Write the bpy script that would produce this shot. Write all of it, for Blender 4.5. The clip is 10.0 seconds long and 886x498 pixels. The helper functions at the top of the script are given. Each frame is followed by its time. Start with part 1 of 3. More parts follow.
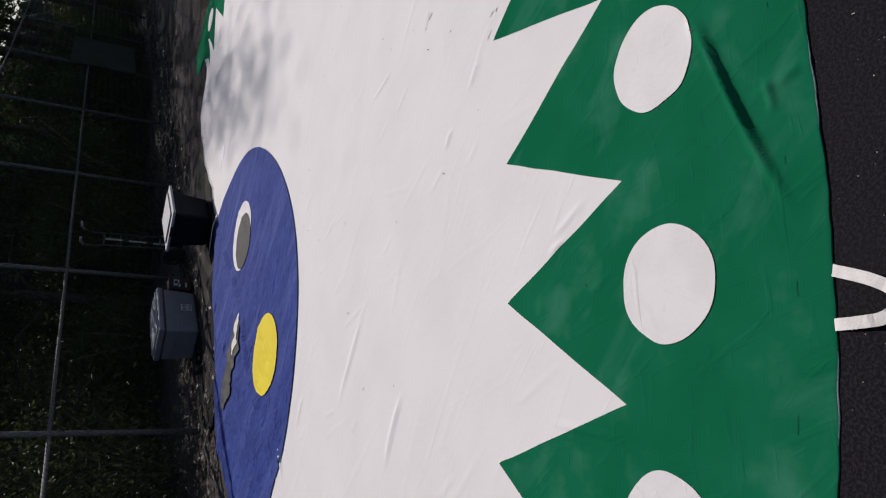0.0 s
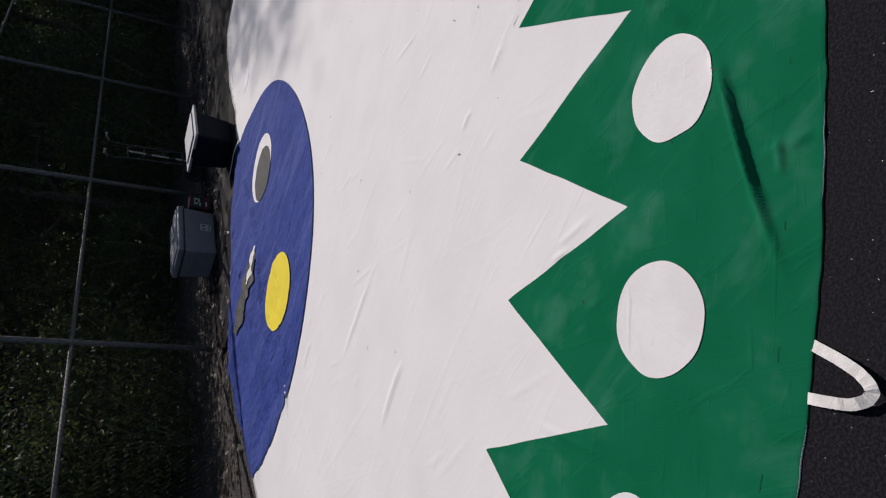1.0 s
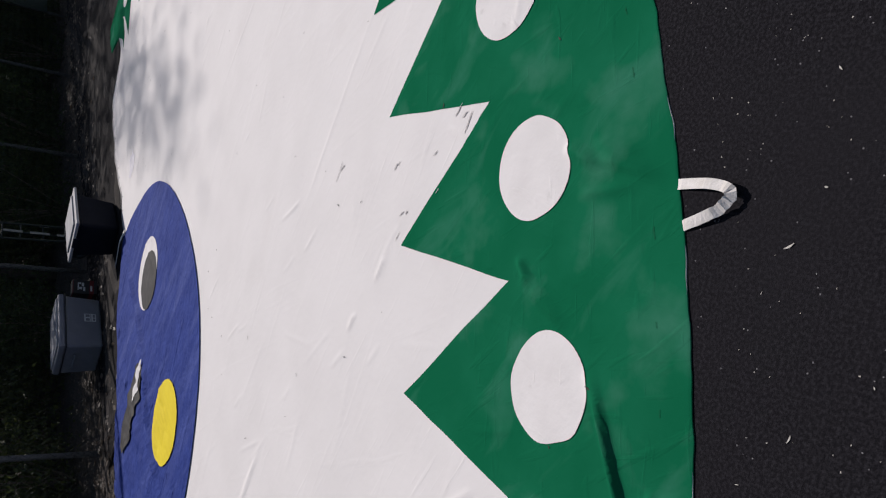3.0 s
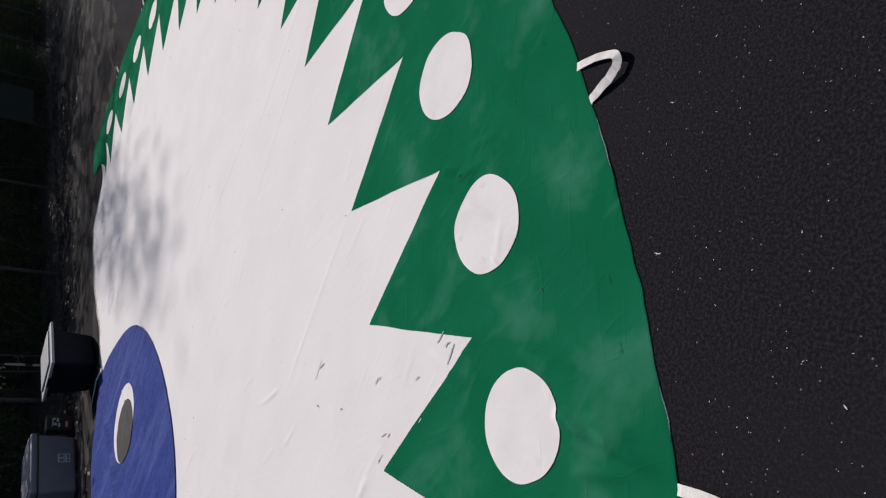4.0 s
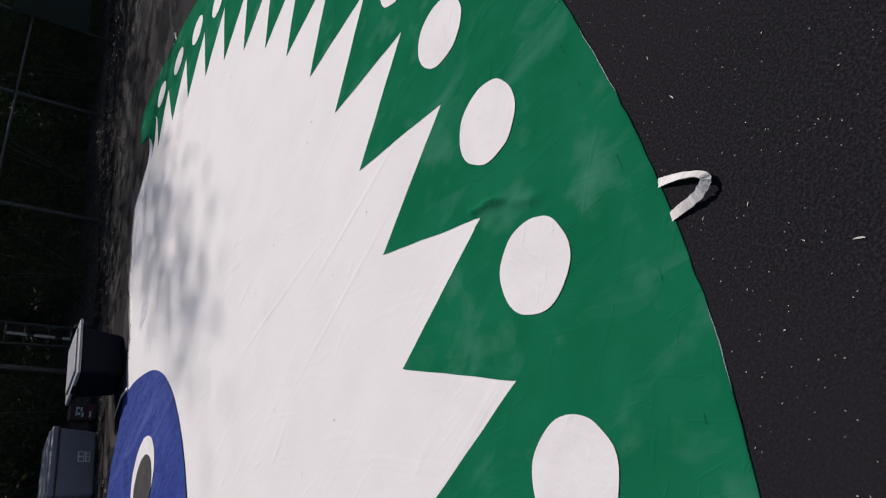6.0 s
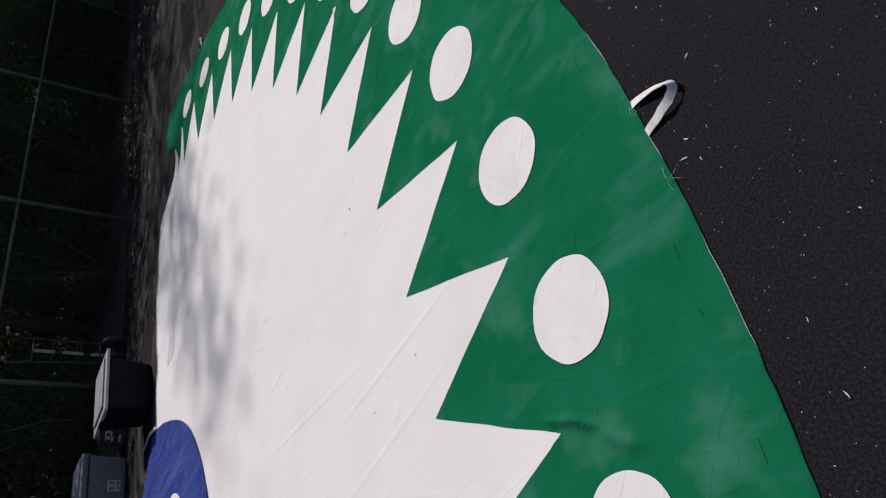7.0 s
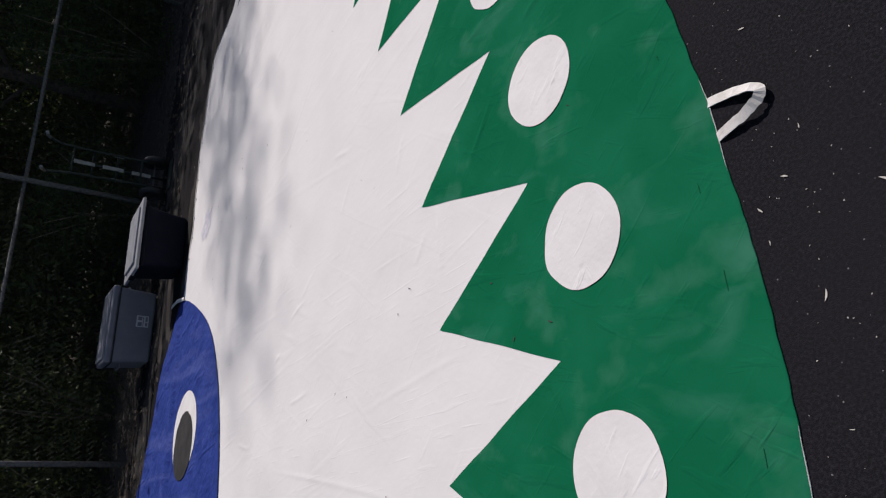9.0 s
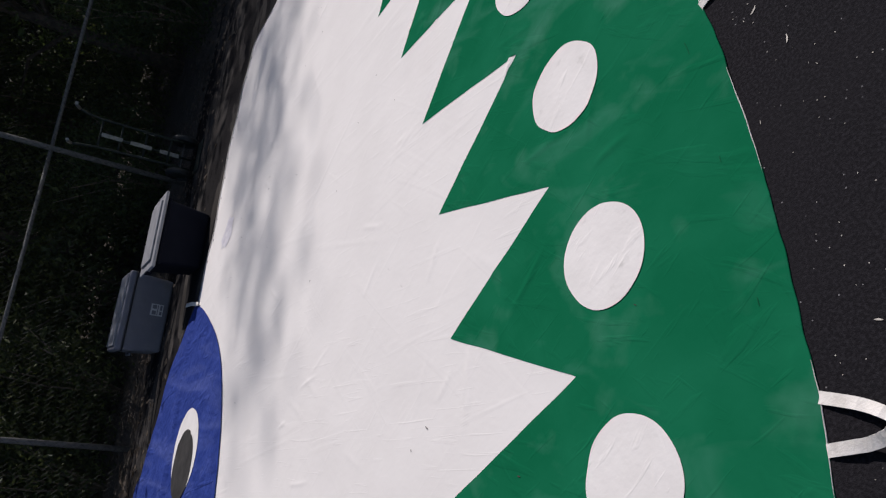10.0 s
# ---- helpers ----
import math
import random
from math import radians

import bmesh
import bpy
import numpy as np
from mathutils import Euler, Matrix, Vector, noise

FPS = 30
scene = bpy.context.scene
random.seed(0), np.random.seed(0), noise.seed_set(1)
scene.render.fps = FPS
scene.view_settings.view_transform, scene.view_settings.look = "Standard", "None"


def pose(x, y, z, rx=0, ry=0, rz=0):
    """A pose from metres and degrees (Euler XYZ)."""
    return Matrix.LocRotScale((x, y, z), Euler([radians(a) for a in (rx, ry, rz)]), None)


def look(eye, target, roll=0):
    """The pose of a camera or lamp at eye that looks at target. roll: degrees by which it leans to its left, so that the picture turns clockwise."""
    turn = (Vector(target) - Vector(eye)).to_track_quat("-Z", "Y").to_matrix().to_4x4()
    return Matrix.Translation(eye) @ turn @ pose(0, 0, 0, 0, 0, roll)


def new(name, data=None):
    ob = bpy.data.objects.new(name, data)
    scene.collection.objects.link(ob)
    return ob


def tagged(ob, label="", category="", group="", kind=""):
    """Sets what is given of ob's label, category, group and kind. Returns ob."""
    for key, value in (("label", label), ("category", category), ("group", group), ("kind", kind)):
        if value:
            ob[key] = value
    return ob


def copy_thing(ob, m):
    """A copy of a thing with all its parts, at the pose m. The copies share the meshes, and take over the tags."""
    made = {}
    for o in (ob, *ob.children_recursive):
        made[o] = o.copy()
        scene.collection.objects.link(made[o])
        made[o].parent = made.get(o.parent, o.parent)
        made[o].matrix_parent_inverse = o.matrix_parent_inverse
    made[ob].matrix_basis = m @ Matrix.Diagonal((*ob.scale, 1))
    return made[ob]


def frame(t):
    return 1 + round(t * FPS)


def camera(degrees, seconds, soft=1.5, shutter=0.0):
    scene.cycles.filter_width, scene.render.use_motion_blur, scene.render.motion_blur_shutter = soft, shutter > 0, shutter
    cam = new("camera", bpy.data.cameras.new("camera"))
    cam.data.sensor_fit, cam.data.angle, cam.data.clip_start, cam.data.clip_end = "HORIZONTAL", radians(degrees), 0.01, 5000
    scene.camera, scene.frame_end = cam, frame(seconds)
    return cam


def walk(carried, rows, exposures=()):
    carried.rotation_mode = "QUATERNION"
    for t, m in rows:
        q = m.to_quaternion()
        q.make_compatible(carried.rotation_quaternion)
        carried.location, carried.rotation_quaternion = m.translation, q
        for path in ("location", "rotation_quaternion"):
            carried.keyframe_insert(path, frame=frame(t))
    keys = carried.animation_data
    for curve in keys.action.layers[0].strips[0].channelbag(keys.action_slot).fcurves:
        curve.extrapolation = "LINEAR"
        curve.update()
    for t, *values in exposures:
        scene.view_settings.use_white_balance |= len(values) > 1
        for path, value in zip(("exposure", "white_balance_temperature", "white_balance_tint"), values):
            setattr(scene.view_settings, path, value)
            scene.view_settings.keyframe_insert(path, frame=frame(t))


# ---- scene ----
cam = camera(65.2, 10.0, 1.2)
PATH = [
    (0, (-0.012, 0.033, 1.492), (0.001, 1.788, 0.532), -83.0),
    (0.5, (0.112, 0.019, 1.506), (-0.055, 1.792, 0.595), -83.2),
    (1, (0.288, -0.002, 1.505), (0.053, 1.75, 0.568), -82.3),
    (1.5, (0.494, 0.048, 1.477), (0.39, 1.811, 0.539), -82.8),
    (2, (0.731, 0.161, 1.492), (0.696, 1.912, 0.526), -79.3),
    (2.2, (0.801, 0.169, 1.506), (0.713, 1.925, 0.553), -82.1),
    (3.3, (1.29, 0.2, 1.411), (1.139, 1.808, 0.231), -81.8),
    (3.5, (1.398, 0.202, 1.407), (1.366, 1.834, 0.251), -83.1),
    (4, (1.681, 0.342, 1.422), (1.732, 1.982, 0.278), -80.0),
    (4.5, (2.073, 0.495, 1.46), (2.08, 2.108, 0.277), -80.6),
    (5, (2.476, 0.679, 1.468), (2.361, 2.322, 0.333), -77.6),
    (5.5, (2.795, 0.971, 1.468), (2.742, 2.622, 0.34), -75.3),
    (5.7, (2.931, 1.077, 1.5), (2.748, 2.744, 0.41), -77.9),
    (6.8, (3.627, 1.883, 1.447), (3.337, 3.504, 0.313), -75.8),
    (7, (3.782, 1.974, 1.487), (3.382, 3.622, 0.427), -79.1),
    (7.5, (4.082, 2.29, 1.46), (3.458, 3.839, 0.359), -76.0),
    (8, (4.319, 2.646, 1.423), (3.635, 4.156, 0.304), -73.5),
    (8.5, (4.561, 2.968, 1.457), (3.692, 4.406, 0.372), -77.5),
    (9, (4.796, 3.348, 1.459), (3.767, 4.7, 0.406), -78.5),
    (9.5, (4.907, 3.709, 1.446), (3.923, 5.052, 0.337), -73.0),
    (10, (5.076, 4.086, 1.439), (3.914, 5.358, 0.423), -74.7),
]
walk(cam, [(t, look(eye, target, roll)) for t, eye, target, roll in PATH], [(0, 0.04, 6500, 14), (2, 0.08, 6500, 14), (4, 0.12, 6500, 14), (5.5, 0.18, 6500, 14), (7, 0.16, 6500, 14), (10, 0.15, 6500, 14)])

# ---- light ----
SUN_AZ, SUN_EL = radians(80.0), radians(43.0)
to_sun = Vector((math.cos(SUN_AZ) * math.cos(SUN_EL), math.sin(SUN_AZ) * math.cos(SUN_EL), math.sin(SUN_EL)))
world = bpy.data.worlds.new("daylight")
scene.world = world
world.use_nodes = True
wn, wl = world.node_tree.nodes, world.node_tree.links
sky = wn.new("ShaderNodeTexSky")
sky.sky_type = "NISHITA"
sky.sun_disc = False
sky.sun_elevation = SUN_EL
sky.sun_rotation = radians(90.0) - SUN_AZ
wl.new(sky.outputs[0], wn["Background"].inputs[0])
wn["Background"].inputs[1].default_value = 0.058
sun_data = bpy.data.lights.new("sun", "SUN")
sun_data.energy, sun_data.angle, sun_data.color = 3.5, radians(0.6), (1.0, 0.95, 0.9)
sun_lamp = new("sun", sun_data)
sun_lamp.matrix_world = look(to_sun * 40, (0, 0, 0))

# ---- materials ----
MATS = {}


def grain(name, base, second, scale=6.0, rough=0.8, bump=0.2, bump_scale=60.0, mix_lo=0.4, mix_hi=0.65, third=None, third_scale=1.3,
          third_lo=0.55, third_hi=0.7, dist=0.01, metal=0.0, sheen=0.5, spots=None, streak=None, band=None):
    """A surface of two or three tones at two scales, with fine relief."""
    if name in MATS:
        return MATS[name]
    m = bpy.data.materials.new(name)
    m.use_nodes = True
    n, l = m.node_tree.nodes, m.node_tree.links
    b = n["Principled BSDF"]
    b.inputs["Roughness"].default_value = rough
    b.inputs["Metallic"].default_value = metal
    b.inputs["Specular IOR Level"].default_value = sheen
    co = n.new("ShaderNodeTexCoord")

    def noise_ramp(s, lo, hi, detail=6.0):
        t = n.new("ShaderNodeTexNoise")
        t.inputs["Scale"].default_value, t.inputs["Detail"].default_value = s, detail
        l.new(co.outputs["Object"], t.inputs["Vector"])
        r = n.new("ShaderNodeMapRange")
        r.inputs[1].default_value, r.inputs[2].default_value = lo, hi
        l.new(t.outputs["Fac"], r.inputs[0])
        return r.outputs[0]

    def blend(fac, a, c):
        x = n.new("ShaderNodeMix")
        x.data_type = "RGBA"
        l.new(fac, x.inputs[0])
        for v, k in ((a, 6), (c, 7)):
            if isinstance(v, tuple):
                x.inputs[k].default_value = (*v, 1)
            else:
                l.new(v, x.inputs[k])
        return x.outputs[2]

    colour = blend(noise_ramp(scale, mix_lo, mix_hi), base, second)
    if third:
        colour = blend(noise_ramp(third_scale, third_lo, third_hi), colour, third)
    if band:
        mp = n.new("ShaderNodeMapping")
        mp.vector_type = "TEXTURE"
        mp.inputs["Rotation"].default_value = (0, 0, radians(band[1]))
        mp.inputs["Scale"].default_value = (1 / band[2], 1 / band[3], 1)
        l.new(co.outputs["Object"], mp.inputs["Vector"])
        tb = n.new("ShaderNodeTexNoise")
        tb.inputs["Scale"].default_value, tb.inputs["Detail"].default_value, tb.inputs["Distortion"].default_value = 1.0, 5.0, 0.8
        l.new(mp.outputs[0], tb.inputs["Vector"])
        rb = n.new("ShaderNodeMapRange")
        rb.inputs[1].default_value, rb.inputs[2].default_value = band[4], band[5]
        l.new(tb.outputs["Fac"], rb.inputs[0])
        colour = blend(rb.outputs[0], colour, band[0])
    if spots:
        v = n.new("ShaderNodeTexVoronoi")
        v.inputs["Scale"].default_value = spots[1]
        l.new(co.outputs["Object"], v.inputs["Vector"])
        sep = n.new("ShaderNodeSeparateColor")
        l.new(v.outputs["Color"], sep.inputs[0])
        gate = n.new("ShaderNodeMath")
        gate.operation = "GREATER_THAN"
        gate.inputs[1].default_value = spots[2]
        l.new(sep.outputs[0], gate.inputs[0])
        near = n.new("ShaderNodeMath")
        near.operation = "LESS_THAN"
        near.inputs[1].default_value = spots[3]
        l.new(v.outputs["Distance"], near.inputs[0])
        both = n.new("ShaderNodeMath")
        both.operation = "MULTIPLY"
        l.new(gate.outputs[0], both.inputs[0])
        l.new(near.outputs[0], both.inputs[1])
        colour = blend(both.outputs[0], colour, spots[0])
    l.new(colour, b.inputs["Base Color"])
    t = n.new("ShaderNodeTexNoise")
    t.inputs["Scale"].default_value, t.inputs["Detail"].default_value = bump_scale, 5.0
    l.new(co.outputs["Object"], t.inputs["Vector"])
    bm_ = n.new("ShaderNodeBump")
    bm_.inputs["Strength"].default_value, bm_.inputs["Distance"].default_value = bump, dist
    l.new(t.outputs["Fac"], bm_.inputs["Height"])
    out = bm_.outputs[0]
    for turn, sx, sy, depth in streak or ():
        mp = n.new("ShaderNodeMapping")
        mp.vector_type = "TEXTURE"
        mp.inputs["Rotation"].default_value = (0, 0, radians(turn))
        mp.inputs["Scale"].default_value = (1 / sx, 1 / sy, 1)
        l.new(co.outputs["Object"], mp.inputs["Vector"])
        t2 = n.new("ShaderNodeTexNoise")
        t2.inputs["Scale"].default_value, t2.inputs["Detail"].default_value, t2.inputs["Distortion"].default_value = 1.0, 3.0, 0.6
        l.new(mp.outputs[0], t2.inputs["Vector"])
        r2 = n.new("ShaderNodeMapRange")
        r2.inputs[1].default_value, r2.inputs[2].default_value = 0.6, 0.8
        l.new(t2.outputs["Fac"], r2.inputs[0])
        b2_ = n.new("ShaderNodeBump")
        b2_.inputs["Strength"].default_value, b2_.inputs["Distance"].default_value = 1.0, depth
        l.new(r2.outputs[0], b2_.inputs["Height"])
        l.new(out, b2_.inputs["Normal"])
        out = b2_.outputs[0]
    l.new(out, b.inputs["Normal"])
    MATS[name] = m
    return m


def leafy(name, dark, light):
    """Leaves: a tone for each leaf, and light that shines through."""
    m = bpy.data.materials.new(name)
    m.use_nodes = True
    n, l = m.node_tree.nodes, m.node_tree.links
    b = n["Principled BSDF"]
    g = n.new("ShaderNodeNewGeometry")
    x = n.new("ShaderNodeMix")
    x.data_type = "RGBA"
    l.new(g.outputs["Random Per Island"], x.inputs[0])
    x.inputs[6].default_value, x.inputs[7].default_value = (*dark, 1), (*light, 1)
    l.new(x.outputs[2], b.inputs["Base Color"])
    b.inputs["Roughness"].default_value = 0.55
    tr = n.new("ShaderNodeBsdfTranslucent")
    l.new(x.outputs[2], tr.inputs[0])
    ms = n.new("ShaderNodeMixShader")
    ms.inputs[0].default_value = 0.4
    l.new(b.outputs[0], ms.inputs[1])
    l.new(tr.outputs[0], ms.inputs[2])
    l.new(ms.outputs[0], n["Material Output"].inputs[0])
    return m


WHITE = grain("white_canvas", (0.74, 0.715, 0.70), (0.71, 0.685, 0.67), 2.5, 0.8, 0.12, 30, third=(0.66, 0.63, 0.61), third_scale=1.4, third_lo=0.6, third_hi=0.85, dist=0.006,
              sheen=0.1, streak=((-15, 0.9, 8.0, 0.0012), (-60, 1.2, 9.0, 0.0006), (20, 2.5, 20, 0.0005), (-25, 3.0, 40, 0.0006)))
OVAL = grain("white_spot", (0.74, 0.715, 0.70), (0.69, 0.665, 0.65), 6, 0.8, 0.2, 40, third=(0.55, 0.53, 0.51), third_scale=13, third_lo=0.66, third_hi=0.8, sheen=0.1, dist=0.006,
             streak=((20, 5, 18, 0.0020), (75, 4, 14, 0.0016)))
GREEN = grain("green_paint", (0.004, 0.116, 0.052), (0.007, 0.134, 0.064), 3.5, 0.9, 0.12, 30, third=(0.048, 0.188, 0.122), third_scale=3.6, third_lo=0.56, third_hi=0.8, sheen=0.005, dist=0.006,
              streak=((80, 2.0, 9, 0.0022), (-40, 3, 14, 0.0020), (15, 5, 26, 0.0014), (120, 4, 18, 0.0014)),
              band=((0.032, 0.17, 0.105), -35, 2.4, 5.5, 0.56, 0.82))
BLUE = grain("blue_paint", (0.020, 0.040, 0.20), (0.028, 0.052, 0.24), 5.0, 0.8, 0.8, 16, third=(0.075, 0.1, 0.3), third_scale=7, third_lo=0.62, third_hi=0.9, dist=0.02, sheen=0.08,
             streak=((-15, 1.4, 7, 0.012), (15, 4, 20, 0.006), (60, 3, 14, 0.008)),
             band=((0.065, 0.092, 0.29), -30, 0.9, 6.0, 0.5, 0.78))
BLACKP = grain("charcoal_paint", (0.034, 0.033, 0.033), (0.052, 0.05, 0.049), 6, 0.7, 0.3, 20, sheen=0.15)
YELLOW = grain("yellow_paint", (0.78, 0.62, 0.035), (0.72, 0.56, 0.03), 3, 0.7, 0.2, 20, sheen=0.1)
STRAP = grain("cotton_webbing", (0.72, 0.69, 0.66), (0.6, 0.57, 0.53), 25, 0.9, 0.5, 180, third=(0.4, 0.38, 0.35), third_scale=14, third_lo=0.6, third_hi=0.8, dist=0.003)
ASPHALT = grain("asphalt", (0.0086, 0.008, 0.0098), (0.026, 0.0246, 0.0288), 130, 0.95, 0.6, 330, 0.42, 0.72, third=(0.0165, 0.0155, 0.018), third_scale=0.8,
                third_lo=0.45, third_hi=0.8, dist=0.003, sheen=0.08, spots=((0.15, 0.145, 0.15), 80, 0.945, 0.16))
SOIL = grain("leaf_litter_soil", (0.045, 0.036, 0.029), (0.085, 0.068, 0.055), 4, 0.95, 0.9, 25, third=(0.05, 0.042, 0.035), third_scale=1.1, third_lo=0.45, third_hi=0.65, dist=0.04)
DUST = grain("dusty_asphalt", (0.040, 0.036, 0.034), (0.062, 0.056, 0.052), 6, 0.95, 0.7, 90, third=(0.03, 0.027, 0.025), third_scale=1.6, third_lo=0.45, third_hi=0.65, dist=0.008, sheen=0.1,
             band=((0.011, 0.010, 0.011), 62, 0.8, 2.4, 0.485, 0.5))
STEEL = grain("galvanised_steel", (0.15, 0.15, 0.147), (0.1, 0.1, 0.1), 30, 0.7, 0.2, 80, sheen=0.2)
WIRE = grain("dull_wire", (0.06, 0.06, 0.058), (0.04, 0.04, 0.04), 30, 0.8, 0.1, 80, sheen=0.1)
GREYBOX = grain("grey_plastic", (0.15, 0.152, 0.185), (0.17, 0.172, 0.2), 8, 0.5, 0.15, 60, third=(0.14, 0.14, 0.15), third_scale=5)
GREYLID = grain("pale_grey_plastic", (0.24, 0.245, 0.265), (0.19, 0.195, 0.215), 10, 0.6, 0.15, 60)
DARKBOX = grain("dark_navy_plastic", (0.004, 0.005, 0.011), (0.006, 0.0075, 0.014), 8, 0.75, 0.1, 60, sheen=0.1)
RUBBER = grain("black_rubber", (0.014, 0.014, 0.014), (0.025, 0.025, 0.025), 20, 0.7, 0.2, 90)
IRON = grain("dark_green_enamel", (0.006, 0.012, 0.009), (0.01, 0.017, 0.012), 20, 0.65, 0.1, 80)
SILVER = grain("worn_aluminium", (0.3, 0.3, 0.29), (0.2, 0.2, 0.19), 25, 0.5, 0.1, 90, metal=0.5)
RED = grain("red_card", (0.16, 0.01, 0.012), (0.12, 0.008, 0.01), 12, 0.5, 0.05, 60)
BLACKCARD = grain("black_card", (0.02, 0.018, 0.018), (0.03, 0.028, 0.028), 12, 0.5, 0.05, 60)
PRINT = grain("white_print", (0.6, 0.6, 0.6), (0.5, 0.5, 0.5), 30, 0.6, 0.05, 60)
SCREEN = grain("dark_green_mesh_cloth", (0.012, 0.028, 0.02), (0.02, 0.04, 0.03), 15, 0.8, 0.4, 120)
BARK = grain("bark", (0.09, 0.07, 0.055), (0.045, 0.036, 0.03), 14, 0.95, 1.0, 30, dist=0.03)
TWIG = grain("dry_twig", (0.2, 0.16, 0.12), (0.12, 0.095, 0.07), 14, 0.95, 0.5, 40)
CHIP = grain("pale_dry_chaff", (0.55, 0.52, 0.47), (0.42, 0.38, 0.33), 40, 0.9, 0.2, 90)
BROWNBIT = grain("brown_chaff", (0.045, 0.032, 0.028), (0.07, 0.05, 0.04), 60, 0.9, 0.2, 90)
LEAF = leafy("green_leaves", (0.02, 0.038, 0.010), (0.068, 0.098, 0.024))
LEAF2 = leafy("yellow_green_leaves", (0.03, 0.042, 0.011), (0.088, 0.108, 0.028))
LITTER = leafy("dead_leaves", (0.05, 0.037, 0.027), (0.14, 0.108, 0.08))
# The near-black third tone puts the shade inside the foliage into the colour.
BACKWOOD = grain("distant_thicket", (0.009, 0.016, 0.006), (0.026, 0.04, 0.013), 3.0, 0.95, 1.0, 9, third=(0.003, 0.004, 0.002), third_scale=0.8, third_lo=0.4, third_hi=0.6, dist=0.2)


# ---- building helpers ----
def thing(name, label, category, place=None, group="", kind=""):
    ob = new(name)
    if place is not None:
        ob.matrix_world = place
    return tagged(ob, label, category, group, kind)


def part(name, bm, material, parent, label=""):
    """One mesh object from a bmesh (or a mesh), under a thing or a part."""
    if isinstance(bm, bpy.types.Mesh):
        me = bm
    else:
        me = bpy.data.meshes.new(name)
        bm.normal_update()
        bm.to_mesh(me)
        bm.free()
    if material and not me.materials:
        me.materials.append(material)
    ob = new(name, me)
    if parent:
        ob.parent = parent
    return tagged(ob, label)


def sheet(name, verts, faces, smooth=True):
    me = bpy.data.meshes.new(name)
    me.from_pydata([tuple(map(float, v)) for v in verts], [], [tuple(map(int, f)) for f in faces])
    me.update()
    if smooth:
        me.polygons.foreach_set("use_smooth", [True] * len(me.polygons))
    return me


def box(sx, sy, sz, at=(0, 0, 0), bevel=0.0, seg=2, taper=1.0, bm=None):
    """A box standing on at; taper scales its foot."""
    own = bm is None
    b = bmesh.new()
    bmesh.ops.create_cube(b, size=1)
    for v in b.verts:
        k = taper if v.co.z < 0 else 1.0
        v.co = Vector((v.co.x * sx * k, v.co.y * sy * k, (v.co.z + 0.5) * sz)) + Vector(at)
    if bevel:
        bmesh.ops.bevel(b, geom=b.edges[:], offset=bevel, segments=seg, profile=0.5, affect="EDGES")
    if own:
        return b
    tmp = bpy.data.meshes.new("tmp")
    b.to_mesh(tmp)
    b.free()
    bm.from_mesh(tmp)
    bpy.data.meshes.remove(tmp)
    return bm


def tube(points, radius, sides=8, bm=None, taper=None):
    """A round bar along points."""
    bm = bm or bmesh.new()
    pts = [Vector(p) for p in points]
    rings = []
    for i, p in enumerate(pts):
        d = (pts[min(i + 1, len(pts) - 1)] - pts[max(i - 1, 0)]).normalized()
        a = d.orthogonal().normalized() if i == 0 else (a - d * a.dot(d)).normalized()
        c = d.cross(a)
        r = radius if taper is None else radius + (taper - radius) * i / (len(pts) - 1)
        rings.append([bm.verts.new(p + a * math.cos(2 * math.pi * k / sides) * r + c * math.sin(2 * math.pi * k / sides) * r) for k in range(sides)])
    for r0, r1 in zip(rings, rings[1:]):
        for k in range(sides):
            bm.faces.new((r0[k], r0[(k + 1) % sides], r1[(k + 1) % sides], r1[k])).smooth = True
    bm.faces.new(rings[0][::-1])
    bm.faces.new(rings[-1])
    return bm


def torus(big, small, at, axis="x", n=24, m=10):
    bm = bmesh.new()
    pts = []
    for i in range(n + 1):
        a = 2 * math.pi * i / n
        pts.append((at[0], at[1] + big * math.cos(a), at[2] + big * math.sin(a)) if axis == "x" else (at[0] + big * math.cos(a), at[1], at[2] + big * math.sin(a)))
    return tube(pts, small, m, bm)


# ---- ground ----
FENCE0 = Vector((-0.823, 10.448, 0))
FDIR = Vector((0.464, 0.886, 0)).normalized()
FOUT = Vector((-FDIR.y, FDIR.x, 0))


def fence_xy(s, out=0.0, z=0.0):
    p = FENCE0 + FDIR * s + FOUT * out
    return (p.x, p.y, z)


rng = random.Random(7)


def strip_sheet(name, s0, s1, ns, outs, zfun, edge=0.0):
    """A sheet laid out along the fence: rows at the offsets outs."""
    verts, faces = [], []
    for j, o in enumerate(outs):
        for i in range(ns + 1):
            s = s0 + (s1 - s0) * i / ns
            w = 0.0
            if edge and j == len(outs) - 1:
                w = edge * (noise.noise((s * 0.7, 3, 0)) + 0.5 * noise.noise((s * 3.1, 8, 0)))
            x, y, _ = fence_xy(s, o + w)
            verts.append((x, y, zfun(s, o)))
    for j in range(len(outs) - 1):
        for i in range(ns):
            a = j * (ns + 1) + i
            faces.append((a, a + ns + 1, a + ns + 2, a + 1))
    return sheet(name, verts, faces)


